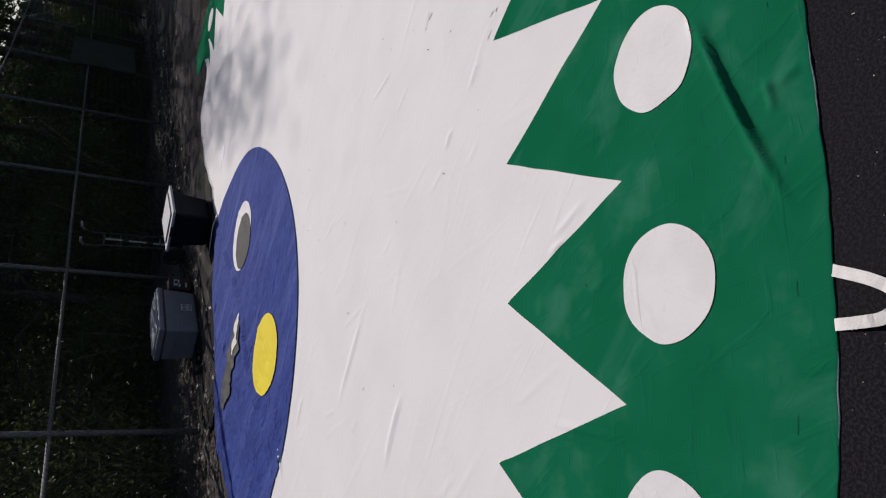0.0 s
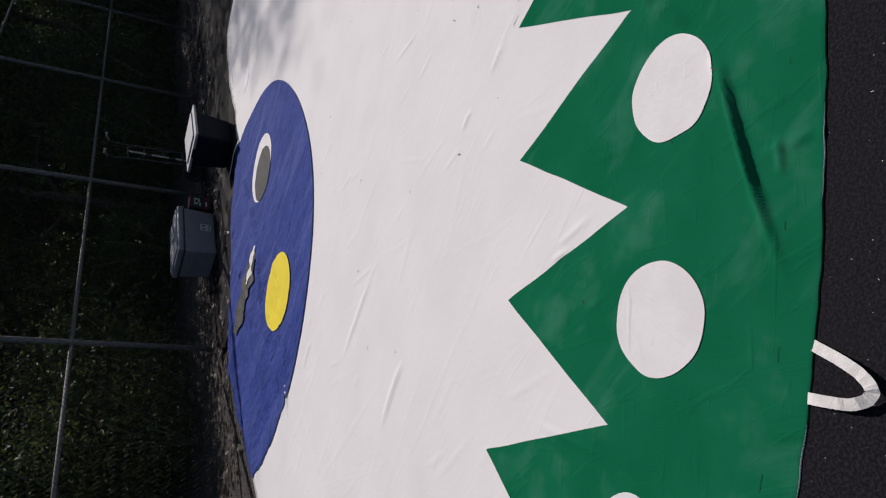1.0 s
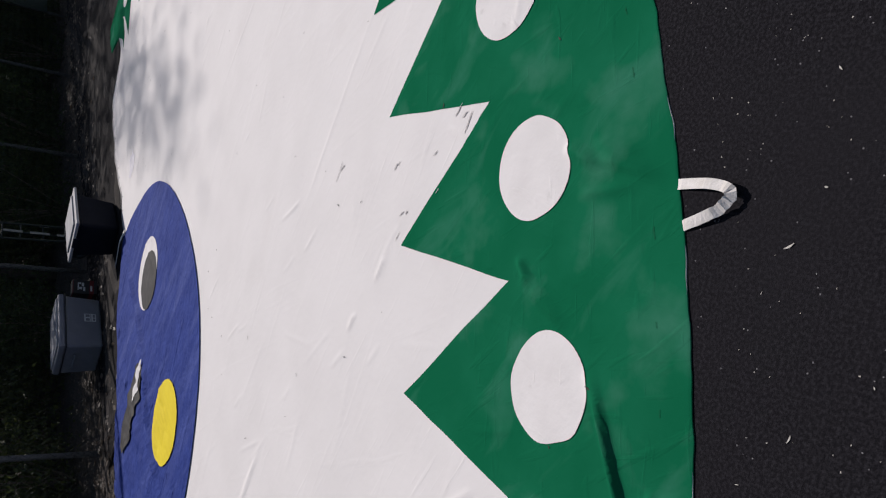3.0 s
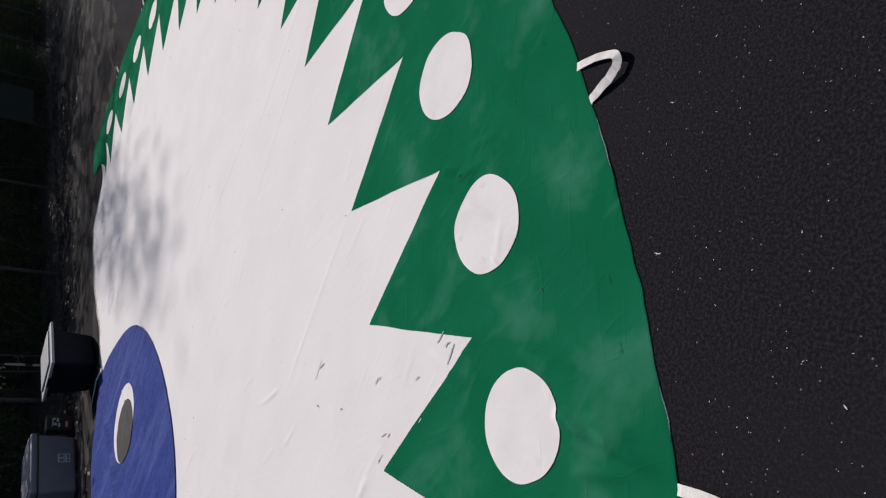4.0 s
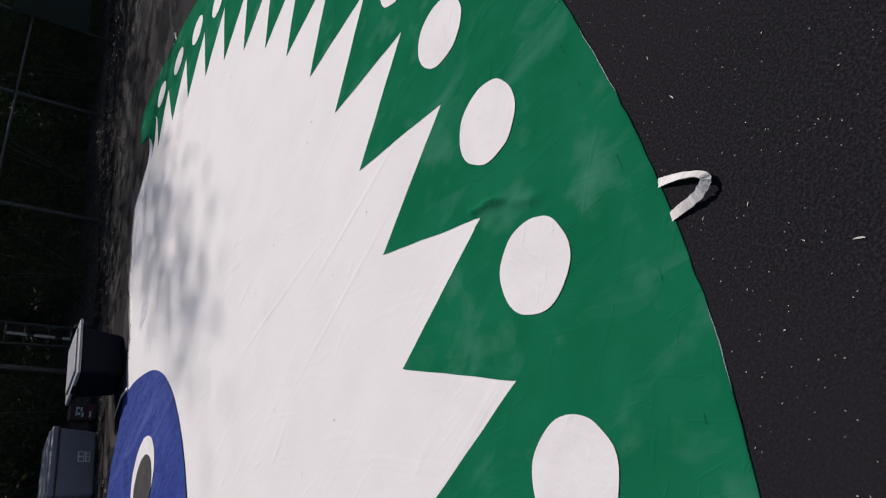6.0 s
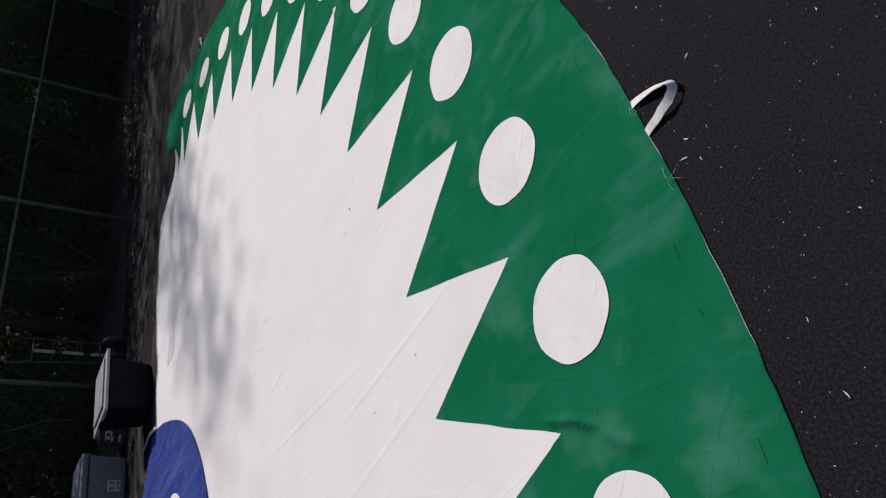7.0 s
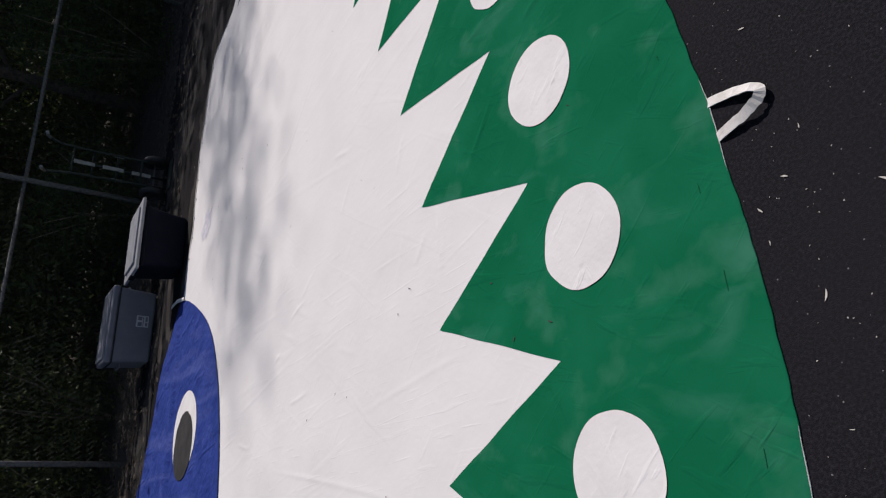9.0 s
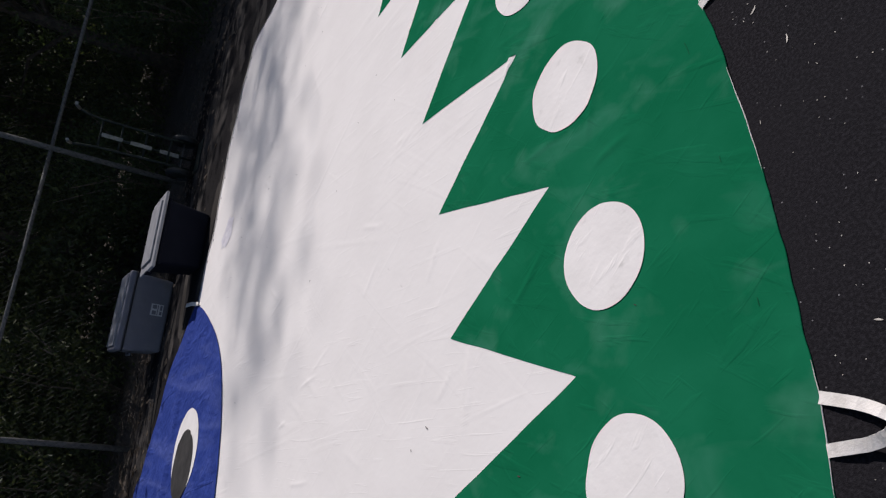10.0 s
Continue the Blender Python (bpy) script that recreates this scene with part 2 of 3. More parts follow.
ground = part("ground", strip_sheet("ground", -300, 300, 40, [-300, -60, -20, -6, -3, 0, 3, 6, 20, 60, 300], lambda s, o: -0.03), SOIL, None)
tagged(ground, "brown soil and leaf litter under the trees", "ground", kind="structure")
asph = part("road", strip_sheet("road", -60, 90, 600, [-80, -20, -8, -4, -2, -1.3], lambda s, o: 0.0, 0.12), ASPHALT, None)
tagged(asph, "dark grey asphalt playground with pale flecks", "pavement", kind="structure")
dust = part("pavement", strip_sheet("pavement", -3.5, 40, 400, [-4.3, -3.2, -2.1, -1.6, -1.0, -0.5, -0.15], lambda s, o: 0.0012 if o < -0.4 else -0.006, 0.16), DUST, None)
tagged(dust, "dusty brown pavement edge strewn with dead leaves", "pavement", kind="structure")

# ---- the folded round canvas ----
CX, CY = -1.02, 6.63
FOLD = radians(52.0)
ES, ED = np.array([math.cos(FOLD), math.sin(FOLD)]), np.array([math.sin(FOLD), -math.cos(FOLD)])
CUT = -0.12
R_TIP, R_NOTCH, R_EDGE, R_BLUE = 4.528, 5.162, 5.845, 1.92
PITCH = 7.2


def smooth(a, b, x):
    t = np.clip((x - a) / (b - a), 0, 1)
    return t * t * (3 - 2 * t)


crng = random.Random(21)
CREASES = [  # x0, y0, x1, y1, height, width
    (0.70, 1.425, 0.19, 1.068, 0.026, 0.012), (0.735, 1.458, 0.58, 1.335, 0.007, 0.013),
    (0.516, 1.188, 0.426, 1.145, 0.012, 0.011), (0.54, 1.095, 0.49, 1.15, 0.010, 0.010), (0.541, 1.092, 0.53, 1.02, 0.012, 0.012), (0.47, 1.22, 0.53, 1.09, 0.006, 0.014),
    (0.975, 1.826, 0.905, 1.745, 0.015, 0.015), (0.905, 1.745, 0.816, 1.572, 0.013, 0.015),
    (1.33, 1.71, 1.30, 1.56, 0.017, 0.018), (1.305, 1.57, 1.288, 1.33, 0.020, 0.020), (1.36, 1.60, 1.33, 1.42, 0.010, 0.018), (1.21, 1.62, 1.24, 1.42, 0.008, 0.016),
    (2.033, 2.444, 2.02, 2.33, 0.013, 0.012), (2.02, 2.34, 1.975, 2.24, 0.009, 0.012), (2.0, 2.352, 2.041, 2.225, 0.009, 0.011), (2.1, 2.3, 2.16, 2.15, 0.006, 0.013), (1.9, 2.27, 1.86, 2.1, 0.006, 0.013),
    (2.965, 3.42, 3.06, 3.195, 0.014, 0.016), (3.05, 3.20, 3.117, 3.035, 0.011, 0.018), (3.01, 3.35, 3.068, 3.212, 0.013, 0.012),
    (4.42, 4.64, 4.37, 4.55, 0.010, 0.012), (4.564, 5.171, 4.6, 5.125, 0.010, 0.010), (4.47, 4.74, 4.44, 4.66, 0.007, 0.012),
    (4.115, 6.345, 4.05, 6.275, 0.010, 0.008), (3.443, 5.387, 3.279, 5.095, 0.005, 0.008),
    (0.083, 1.9, 0.031, 1.968, 0.006, 0.008), (0.55, 2.798, 0.462, 2.83, 0.007, 0.009), (0.831, 2.64, 0.713, 2.675, 0.006, 0.009), (-0.707, 2.99, -1.088, 3.078, 0.009, 0.018),
    (-0.41, 3.589, -0.956, 3.762, 0.007, 0.018), (-1.049, 4.43, -1.283, 4.462, 0.006, 0.014), (0.948, 3.601, 0.817, 3.804, 0.004, 0.010),
    (-0.03, 7.93, -0.24, 7.42, 0.03, 0.018), (-0.2, 7.5, -0.5, 6.77, 0.036, 0.018), (-0.46, 6.87, -0.80, 6.16, 0.036, 0.018), (-0.76, 6.24, -1.22, 5.74, 0.034, 0.018), (-1.2, 5.78, -1.46, 5.25, 0.03, 0.018), (-1.43, 5.3, -1.72, 4.75, 0.026, 0.018),
    (-0.3, 6.4, -0.62, 5.75, 0.008, 0.014), (0.2, 7.2, 0.02, 6.4, 0.006, 0.014), (-0.1, 5.9, -0.4, 5.3, 0.007, 0.014), (-1.2, 5.0, -1.7, 4.6, 0.02, 0.016),
    (-1.41, 5.59, -1.88, 5.15, 0.025, 0.02),
]
for _ in range(150):
    a, r = radians(crng.uniform(-120, 40)), crng.uniform(2.1, 5.5)
    x, y = CX + r * math.cos(a), CY + r * math.sin(a)
    t = radians(crng.gauss(-18, 30)) if r < 4.7 else a + radians(crng.gauss(0, 45))
    ln = crng.uniform(0.07, 0.35)
    CREASES.append((x, y, x + ln * math.cos(t), y + ln * math.sin(t), crng.uniform(0.0007, 0.003) * (1.5 if r > 4.7 else 0.8), crng.uniform(0.006, 0.011)))

for _ in range(16):
    a, r = radians(crng.uniform(-120, 40)), crng.uniform(2.1, 5.1)
    x, y = CX + r * math.cos(a), CY + r * math.sin(a)
    t, ln = radians(crng.gauss(-18, 14)), crng.uniform(0.5, 1.3)
    CREASES.append((x, y, x + ln * math.cos(t), y + ln * math.sin(t), crng.uniform(0.0006, 0.0018), crng.uniform(0.007, 0.012)))


def relief(xy):
    """Height of the cloth over the ground."""
    x, y = xy[:, 0], xy[:, 1]
    z = np.array([0.5 * noise.noise((a * 0.9, b * 0.9, 0)) + 0.22 * noise.noise((a * 2.6, b * 2.6, 5)) + 0.06 * noise.noise((a * 8, b * 8, 9)) for a, b in zip(x, y)])
    z = 0.007 + 0.010 * z
    for x0, y0, x1, y1, h, w in CREASES:
        w = max(w, 0.0115)
        dx, dy = x1 - x0, y1 - y0
        ln = math.hypot(dx, dy)
        t = ((x - x0) * dx + (y - y0) * dy) / (ln * ln)
        near = (t > -0.1) & (t < 1.1)
        off = ((x - x0) * dy - (y - y0) * dx) / ln
        bow = min(0.03 * ln, 0.008) * np.sin(3 * t + 40 * x0)
        z += np.where(near, h * np.exp(-((off + bow) / w) ** 2) * smooth(-0.1, 0.25, t) * smooth(1.1, 0.6, t), 0)
    # the far side of the blue disc lies rumpled
    sd = (x - CX) * ES[0] + (y - CY) * ES[1]
    dd = (x - CX) * ED[0] + (y - CY) * ED[1]
    rumple = smooth(0.9, -0.6, sd) * smooth(1.1, 0.2, dd) * smooth(R_BLUE + 0.5, R_BLUE - 0.1, np.hypot(x - CX, y - CY))
    if rumple.any():
        nz = np.array([abs(noise.noise((p * 2.2 - q * 1.4, p * 0.5 + q * 0.6, 3))) + 0.5 * abs(noise.noise((p * 6 - q * 3, p + q, 6))) if w > 0 else 0.0 for p, q, w in zip(x, y, rumple)])
        z = z + rumple * (0.045 * nz)
    # the rim lifts and dips along its hem
    r = np.hypot(x - CX, y - CY)
    a = np.arctan2(y - CY, x - CX)
    z += smooth(R_EDGE - 0.16, R_EDGE, r) * (0.0 + 0.008 * np.maximum(0, np.sin(a * 23) * np.sin(a * 61 + 1) - 0.25))
    # crumpled blue middle
    blue = smooth(R_BLUE + 0.05, R_BLUE - 0.1, r)
    if blue.any():
        nz = np.array([abs(noise.noise((p * 7 - q * 3, q * 3 + p, 3))) + 0.6 * abs(noise.noise((p * 17 - q * 6, q * 9, 6))) if w > 0 else 0.0 for p, q, w in zip(x, y, blue)])
        z = z + nz * (blue * 0.003 + rumple * 0.015)
    low = smooth(R_EDGE - 0.3, R_EDGE - 0.02, r)
    return np.maximum(z * (1 - 0.75 * low), 0.0045 - 0.003 * low)


def fold_shift(s):
    """How far the folded side strays from a straight line."""
    blue = np.interp(s, [-2.4, -1.8, -1.1, -0.6, -0.2, 0.4, 0.9, 1.2, 1.5, 1.75, 2.1, 2.5], [0, -0.2, -0.54, -0.68, -0.64, -0.48, -0.41, -0.33, -0.08, 0.06, 0.05, 0.02])
    return blue - 0.13 * smooth(2.4, 3.2, s) * smooth(4.75, 4.3, s) + 0.015 * np.sin(s * 3.1) + 0.015 * np.sin(s * 11.0) + 0.42 * smooth(4.25, 4.6, s) * smooth(5.3, 5.0, s)


def drape(xy, lift=0.0, warp=True):
    """Cut the flat cloth at the fold, let the fold stray and lay the cloth down. Gives verts and which of them lie past the fold."""
    rel = xy - np.array([CX, CY])
    s, d = rel @ ES, rel @ ED
    past = d < CUT - 1e-6
    d = np.maximum(d, CUT)
    if warp:
        d = d + fold_shift(s) * smooth(0.9, CUT, d)
    flat = np.array([CX, CY]) + np.outer(s, ES) + np.outer(d, ED)
    z = relief(flat) + lift
    return np.c_[flat, z], past


def grid_faces(rows, cols, past=None, wrap=False):
    out = []
    for j in range(rows - 1):
        for i in range(cols if wrap else cols - 1):
            k = (i + 1) % cols
            f = (j * cols + i, (j + 1) * cols + i, (j + 1) * cols + k, j * cols + k)
            if past is None or not all(past[v] for v in f):
                out.append(f)
    return out


def zig_line():
    """Angles and radii of the jagged line, as straight runs between tips and notches."""
    ang, rad = [], []
    zr = random.Random(4)
    tip_a = [0.01, 0.24, 0.0, 0.03, 0.11, 0.01, 0.16, 0.02, -0.01, 0.03, 0.04, -0.02, -0.2, 0.01]
    tip_r = [4.514, 4.522, 4.532, 4.533, 4.532, 4.542, 4.537, 4.539, 4.536, 4.531, 4.525, 4.526, 4.528, 4.53]
    notch_a = [-0.2, -0.27, 0.03, 0.12, -0.05, 0.09, 0.04, -0.14, -0.22, -0.21, -0.36, -0.2, -0.07, -0.1]
    notch_r = [5.145, 5.145, 5.143, 5.151, 5.147, 5.164, 5.166, 5.17, 5.171, 5.163, 5.154, 5.153, 5.162, 5.16]
    knots = []
    for k in range(-9, 20):
        na, nr, ta, tr = (notch_a[k + 2], notch_r[k + 2], tip_a[k + 2], tip_r[k + 2]) if -2 <= k <= 11 else (zr.gauss(0, 0.1), 5.157 + zr.gauss(0, 0.01), zr.gauss(0, 0.08), R_TIP + zr.gauss(0, 0.01))
        knots.append((radians(-75.45 + na + PITCH * k), nr))
        knots.append((radians(-72.2 + ta + PITCH * k), tr))
    for (a0, r0), (a1, r1) in zip(knots, knots[1:]):
        p, q = np.array([r0 * math.cos(a0), r0 * math.sin(a0)]), np.array([r1 * math.cos(a1), r1 * math.sin(a1)])
        nn = np.array([-(q - p)[1], (q - p)[0]]) / np.linalg.norm(q - p)
        for i in range(34):
            t = i / 34
            c = p + (q - p) * t + nn * (0.004 * noise.noise((a0 * 40, t * 4, 0)) if i else 0)
            ang.append(math.atan2(c[1], c[0])), rad.append(float(np.hypot(*c)))
    return np.unwrap(np.array(ang)), np.array(rad)


ZA, ZR = zig_line()
canvas = thing("round_canvas", "huge round white canvas with jagged green rim, folded on asphalt", "canvas")


def ring_part(name, r_in, r_out, rows, material, lift, label, skirt=False):
    cols = len(ZA)
    pts, steps = [], list(np.linspace(0, 1, rows))
    for v in steps:
        r = r_in + (r_out - r_in) * v
        pts.append(np.c_[CX + r * np.cos(ZA), CY + r * np.sin(ZA)])
    n_rows = rows
    verts, past = drape(np.vstack(pts), lift)
    if skirt:
        hem = verts[-cols:].copy()
        rel = hem[:, :2] - np.array([CX, CY])
        hem[:, :2] += rel / np.linalg.norm(rel, axis=1)[:, None] * 0.003
        low = hem.copy()
        hem[:, 2] -= 0.0015
        low[:, 2] = hem[:, 2] - 0.004
        low[:, :2] -= rel / np.linalg.norm(rel, axis=1)[:, None] * 0.01
        verts, past = np.vstack([verts, hem, low]), np.r_[past, past[-cols:], past[-cols:]]
        n_rows += 2
    return part(name, sheet(name, verts, grid_faces(n_rows, cols, past)), material, canvas, label)


RIM_A = [-84, -78, -74, -70, -66, -62, -58, -54, -48, -43, -38, -33, -28, -22, -10]
RIM_R = [5.764, 5.771, 5.771, 5.789, 5.803, 5.818, 5.84, 5.857, 5.872, 5.861, 5.844, 5.838, 5.844, 5.836, 5.845]


def rim(a):
    """Radius of the uneven outer hem at an angle."""
    return float(np.interp(math.degrees(a), RIM_A, RIM_R)) + 0.006 * noise.noise((a * 30, 2, 1)) + 0.004 * noise.noise((a * 90, 5, 1))


edge_r = np.array([rim(a) for a in ZA])
DISC = np.array([-1.123 - CX, 6.531 - CY])  # the blue disc lies a little off the middle
along = DISC[0] * np.cos(ZA) + DISC[1] * np.sin(ZA)
disc_edge = along + np.sqrt(1.886 ** 2 - DISC @ DISC + along ** 2)
ring_part("white_field", disc_edge - 0.07, ZR + 0.004, 175, WHITE, 0.0, "creased white painted canvas")
ring_part("green_rim", ZR, edge_r, 120, GREEN, 0.0015, "jagged green painted rim with scuffs", True)


def blob(name, cx, cy, ra, rb, turn, material, parent, lift, label="", rings=15, n=72, wob=0.015, seed=0, warp=False, clip=False):
    """A painted spot: an oval with a slightly uneven outline."""
    pts = []
    for j in range(rings + 1):
        k = max(j / rings, 0.02)
        for i in range(n):
            a = 2 * math.pi * i / n
            w = 1 + wob * noise.noise((math.cos(a) * 1.7 + seed * 3.1, math.sin(a) * 1.7, seed))
            u, v = ra * k * w * math.cos(a), rb * k * w * math.sin(a)
            pts.append((cx + u * math.cos(turn) - v * math.sin(turn), cy + u * math.sin(turn) + v * math.cos(turn)))
    if clip:
        verts, past = drape(np.array(pts), lift, warp)
    else:
        verts, past = np.c_[np.array(pts), relief(np.array(pts)) + lift], None
    f = [q for q in grid_faces(rings + 1, n, past, True) if q[0] >= n]
    verts = np.vstack([verts, verts[:n].mean(0)])
    mid = len(verts) - 1
    if past is None or not past[:n].all():
        f += [(mid, n + i, n + (i + 1) % n) for i in range(n)]
    return part(name, sheet(name, verts, f), material, parent, label)


SPOT_A = [-79.1, -71.75, -64.55, -57.45, -50.2, -43.1, -36.0, -28.9, -21.5, -14.65, -7.4]
SPOT_R = [5.297, 5.308, 5.305, 5.321, 5.335, 5.351, 5.346, 5.33, 5.327, 5.32, 5.321]
SPOT_SIZE = [0.166, 0.158, 0.162, 0.165, 0.168, 0.164, 0.166, 0.163, 0.163, 0.162, 0.164]
for k in range(-6, 17):
    if -1 <= k <= 9:
        a, rs, size = radians(SPOT_A[k + 1]), SPOT_R[k + 1], SPOT_SIZE[k + 1]
    else:
        a, rs, size = radians(-72.0 + PITCH * k), 5.32, 0.163
    blob("white_spot", CX + rs * math.cos(a), CY + rs * math.sin(a), size - 0.001, size + 0.001, a, OVAL, canvas, 0.0042, "round white painted spot", seed=k, wob=0.05)
blob("blue_face", -1.123, 6.531, 1.886, 1.886, 0, BLUE, canvas, 0.0085, "crumpled blue painted disc", 110, 330, 0.02, 3, True, True)
blob("eye", -0.07, 6.69, 0.335, 0.333, 0, OVAL, canvas, 0.012, "white painted eye")
blob("pupil", -0.115, 6.605, 0.265, 0.265, 0, BLACKP, canvas, 0.015, "charcoal painted pupil")
blob("nose", -0.952, 5.39, 0.32, 0.32, 0, YELLOW, canvas, 0.0165, "yellow painted spot", 40, 140)
blob("folded_eye", -1.23, 6.43, 0.47, 0.18, radians(163), BLACKP, canvas, 0.022, "crumpled charcoal patch", 40, 140, wob=0.12, seed=11)
blob("eye_glint", -0.965, 6.34, 0.185, 0.055, radians(175), OVAL, canvas, 0.028, "white painted sliver", 24, 90, wob=0.3, seed=5)

# the rounded turn of the cloth along the fold
for name, s0, s1, material in (("fold_edge", R_BLUE, R_TIP, WHITE), ("blue_fold_edge", -R_BLUE, R_BLUE, BLUE), ("green_fold_edge", R_TIP + 0.3, R_EDGE, GREEN), ("fold_edge", -R_TIP, -R_BLUE, WHITE)):
    ss = np.linspace(s0, s1, int((s1 - s0) / 0.03) + 2)
    dd = CUT + fold_shift(ss)
    rows = []
    lip = np.array([0.5 + 0.5 * noise.noise((v * 2.3, 4, 4)) for v in ss])
    for du, dz in ((0.02, 0.002), (0.0, 0.0), (-0.012, -0.006), (-0.016, -0.014), (-0.008, -0.024), (0.01, -0.03)):
        q = np.array([CX, CY]) + np.outer(ss, ES) + np.outer(dd + du, ED)
        z0 = relief(np.array([CX, CY]) + np.outer(ss, ES) + np.outer(dd, ED)) + 0.004
        rows.append(np.c_[q, np.maximum(z0 + dz * (0.6 + lip), 0.003)])
    part(name, sheet(name, np.vstack(rows), grid_faces(len(rows), len(ss))), material, canvas)


# ---- webbing loops sewn under the rim ----
def strap_loop(parent, a_mid, reach, gap, lean, tilt, seed):
    r = random.Random(seed)
    half = gap / 2
    n = 26
    path = []
    knots = [(1.0, 0.0), (0.95, 0.4), (0.84, 0.75), (0.48, 0.98), (0.04, 0.96), (-0.5, 0.6), (-1.0, 0.0)]
    for i in range(n + 1):
        f = 6 * i / n
        k = min(int(f), 5)
        f -= k
        p0, p1, p2, p3 = (knots[min(max(m, 0), 6)] for m in (k - 1, k, k + 1, k + 2))
        u, v = (0.5 * (2 * b_ + (c_ - a_) * f + (2 * a_ - 5 * b_ + 4 * c_ - d_) * f * f + (3 * b_ - a_ - 3 * c_ + d_) * f ** 3) for a_, b_, c_, d_ in zip(p0, p1, p2, p3))
        u, v, th = half * u, (reach - 0.012) * v, math.pi * i / n
        path.append(Vector((u + lean * v, v - 0.003, 0.002 + 0.024 * max(math.sin(th), 0.0) ** 0.8 + 0.004 * r.uniform(-1, 1) * math.sin(th))))
    verts, w = [], 0.0135
    for i, p in enumerate(path):
        d = (path[min(i + 1, n)] - path[max(i - 1, 0)]).normalized()
        side = Vector((-d.y, d.x, 0)).normalized()
        tw = 0.7 * tilt * math.sin(math.pi * i / n) * (1 + 0.4 * math.sin(seed + 5 * i / n))
        across = side * math.cos(tw) + Vector((0, 0, 1)) * math.sin(tw)
        up = d.cross(across).normalized() * 0.0012
        lo = max(0.0, 0.0015 - (p - across * w).z, 0.0015 - (p + across * w).z)
        p = p + Vector((0, 0, lo))
        for e in (p - across * w + up, p + across * w + up, p + across * w - up, p - across * w - up):
            verts.append(e)
    faces = []
    for i in range(n):
        for k in range(4):
            faces.append((i * 4 + k, i * 4 + (k + 1) % 4, i * 4 + 4 + (k + 1) % 4, i * 4 + 4 + k))
    faces += [(3, 2, 1, 0), (n * 4, n * 4 + 1, n * 4 + 2, n * 4 + 3)]
    rad = rim(a_mid)
    m = Matrix.Translation((CX + rad * math.cos(a_mid), CY + rad * math.sin(a_mid), 0)) @ Matrix.Rotation(a_mid - math.pi / 2, 4, "Z")
    ob = part("handle", sheet("handle", [m @ v for v in verts], faces, False), STRAP, parent, "white cotton webbing loop")
    return ob


LOOPS = {-79.87: (0.165, 0.121, 0.0, 0.4), -67.35: (0.16, 0.107, 0.0, 0.8), -55.72: (0.152, 0.132, 0.1, 0.7), -43.95: (0.15, 0.113, 0.1, 1.2),
         -32.45: (0.155, 0.12, 0.0, 1.1), -20.63: (0.16, 0.108, 0.02, 0.6), -8.6: (0.15, 0.11, -0.1, 0.8), 3.4: (0.14, 0.1, -0.2, 0.9), 15.4: (0.13, 0.1, 0, 1.0),
         27.4: (0.12, 0.1, 0.1, 1.1), 39.4: (0.12, 0.1, 0.1, 1.2), -92.0: (0.13, 0.1, 0.1, 0.8)}
for i, (a, (reach, gap, lean, tilt)) in enumerate(LOOPS.items()):
    strap_loop(canvas, radians(a), reach, gap, lean, tilt, i)

# the hem's stitching, loose threads, eyelets, a strip of tape and a loose tie
STITCH = grain("dark_green_thread", (0.003, 0.08, 0.034), (0.004, 0.09, 0.04), 40, 0.8, 0.1, 90, sheen=0.1)
hr = random.Random(8)
a = -96.0
while a < 40:
    run = hr.uniform(0.15, 0.6)
    aa = np.radians(np.linspace(a, a + run, 24))
    rr = np.array([rim(v) for v in aa]) - 0.088 + 0.004 * math.sin(a)
    inner, outer = np.c_[CX + rr * np.cos(aa), CY + rr * np.sin(aa)], np.c_[CX + (rr + 0.0015) * np.cos(aa), CY + (rr + 0.0015) * np.sin(aa)]
    q = np.vstack([np.c_[inner, relief(inner) + 0.0032], np.c_[outer, relief(outer) + 0.0032]])
    part("hem_stitch", sheet("hem_stitch", q, grid_faces(2, 24)), STITCH, canvas)
    a += run + hr.uniform(1.2, 4.5)
# the raw canvas edge that shows past the paint
a = -96.0
while a < 40:
    run = hr.uniform(1.0, 3.5)
    aa = np.radians(np.linspace(a, a + run, int(run * 8) + 3))
    fade = np.sin(np.linspace(0, math.pi, len(aa))) ** 0.4
    rr = np.array([rim(v) for v in aa])
    strips = []
    for k, dz in ((0.001, 0.0018), (0.0028, 0.001), (0.003, -0.001)):
        r_ = rr + k * fade
        q = np.c_[CX + rr * np.cos(aa), CY + rr * np.sin(aa)]
        strips.append(np.c_[CX + r_ * np.cos(aa), CY + r_ * np.sin(aa), relief(q) + dz])
    part("raw_edge", sheet("raw_edge", np.vstack(strips), grid_faces(3, len(aa))), STRAP, canvas, "thin raw canvas edge")
    a += run + hr.uniform(2.0, 9.0)
for a, ln, bend in ((-34.3, 0.045, 0.025), (-35.2, 0.035, -0.02), (-31.9, 0.035, 0.02)):
    a, r0 = radians(a), rim(radians(a)) - 0.01
    pts = []
    for i in range(10):
        t = i / 9
        aa, rr = a - bend * math.sin(2.6 * t) / 3, r0 + ln * t - 0.02 * math.sin(math.pi * t)
        pts.append((CX + rr * math.cos(aa), CY + rr * math.sin(aa), 0.006 + 0.008 * math.sin(math.pi * t)))
    part("loose_thread", tube(pts, 0.00035, 5), STRAP, canvas)
for i in range(11):
    s = 2.15 + 0.2 * i
    d = CUT + float(fold_shift(np.array([s]))[0]) + 0.06 + 0.012 * math.sin(i * 2.3)
    p = np.array([CX, CY]) + s * ES + d * ED
    blob("eyelet", p[0], p[1], 0.011, 0.009, 0.3 * i, BLACKP, canvas, 0.004, "dark eyelet near the fold", 2, 12)
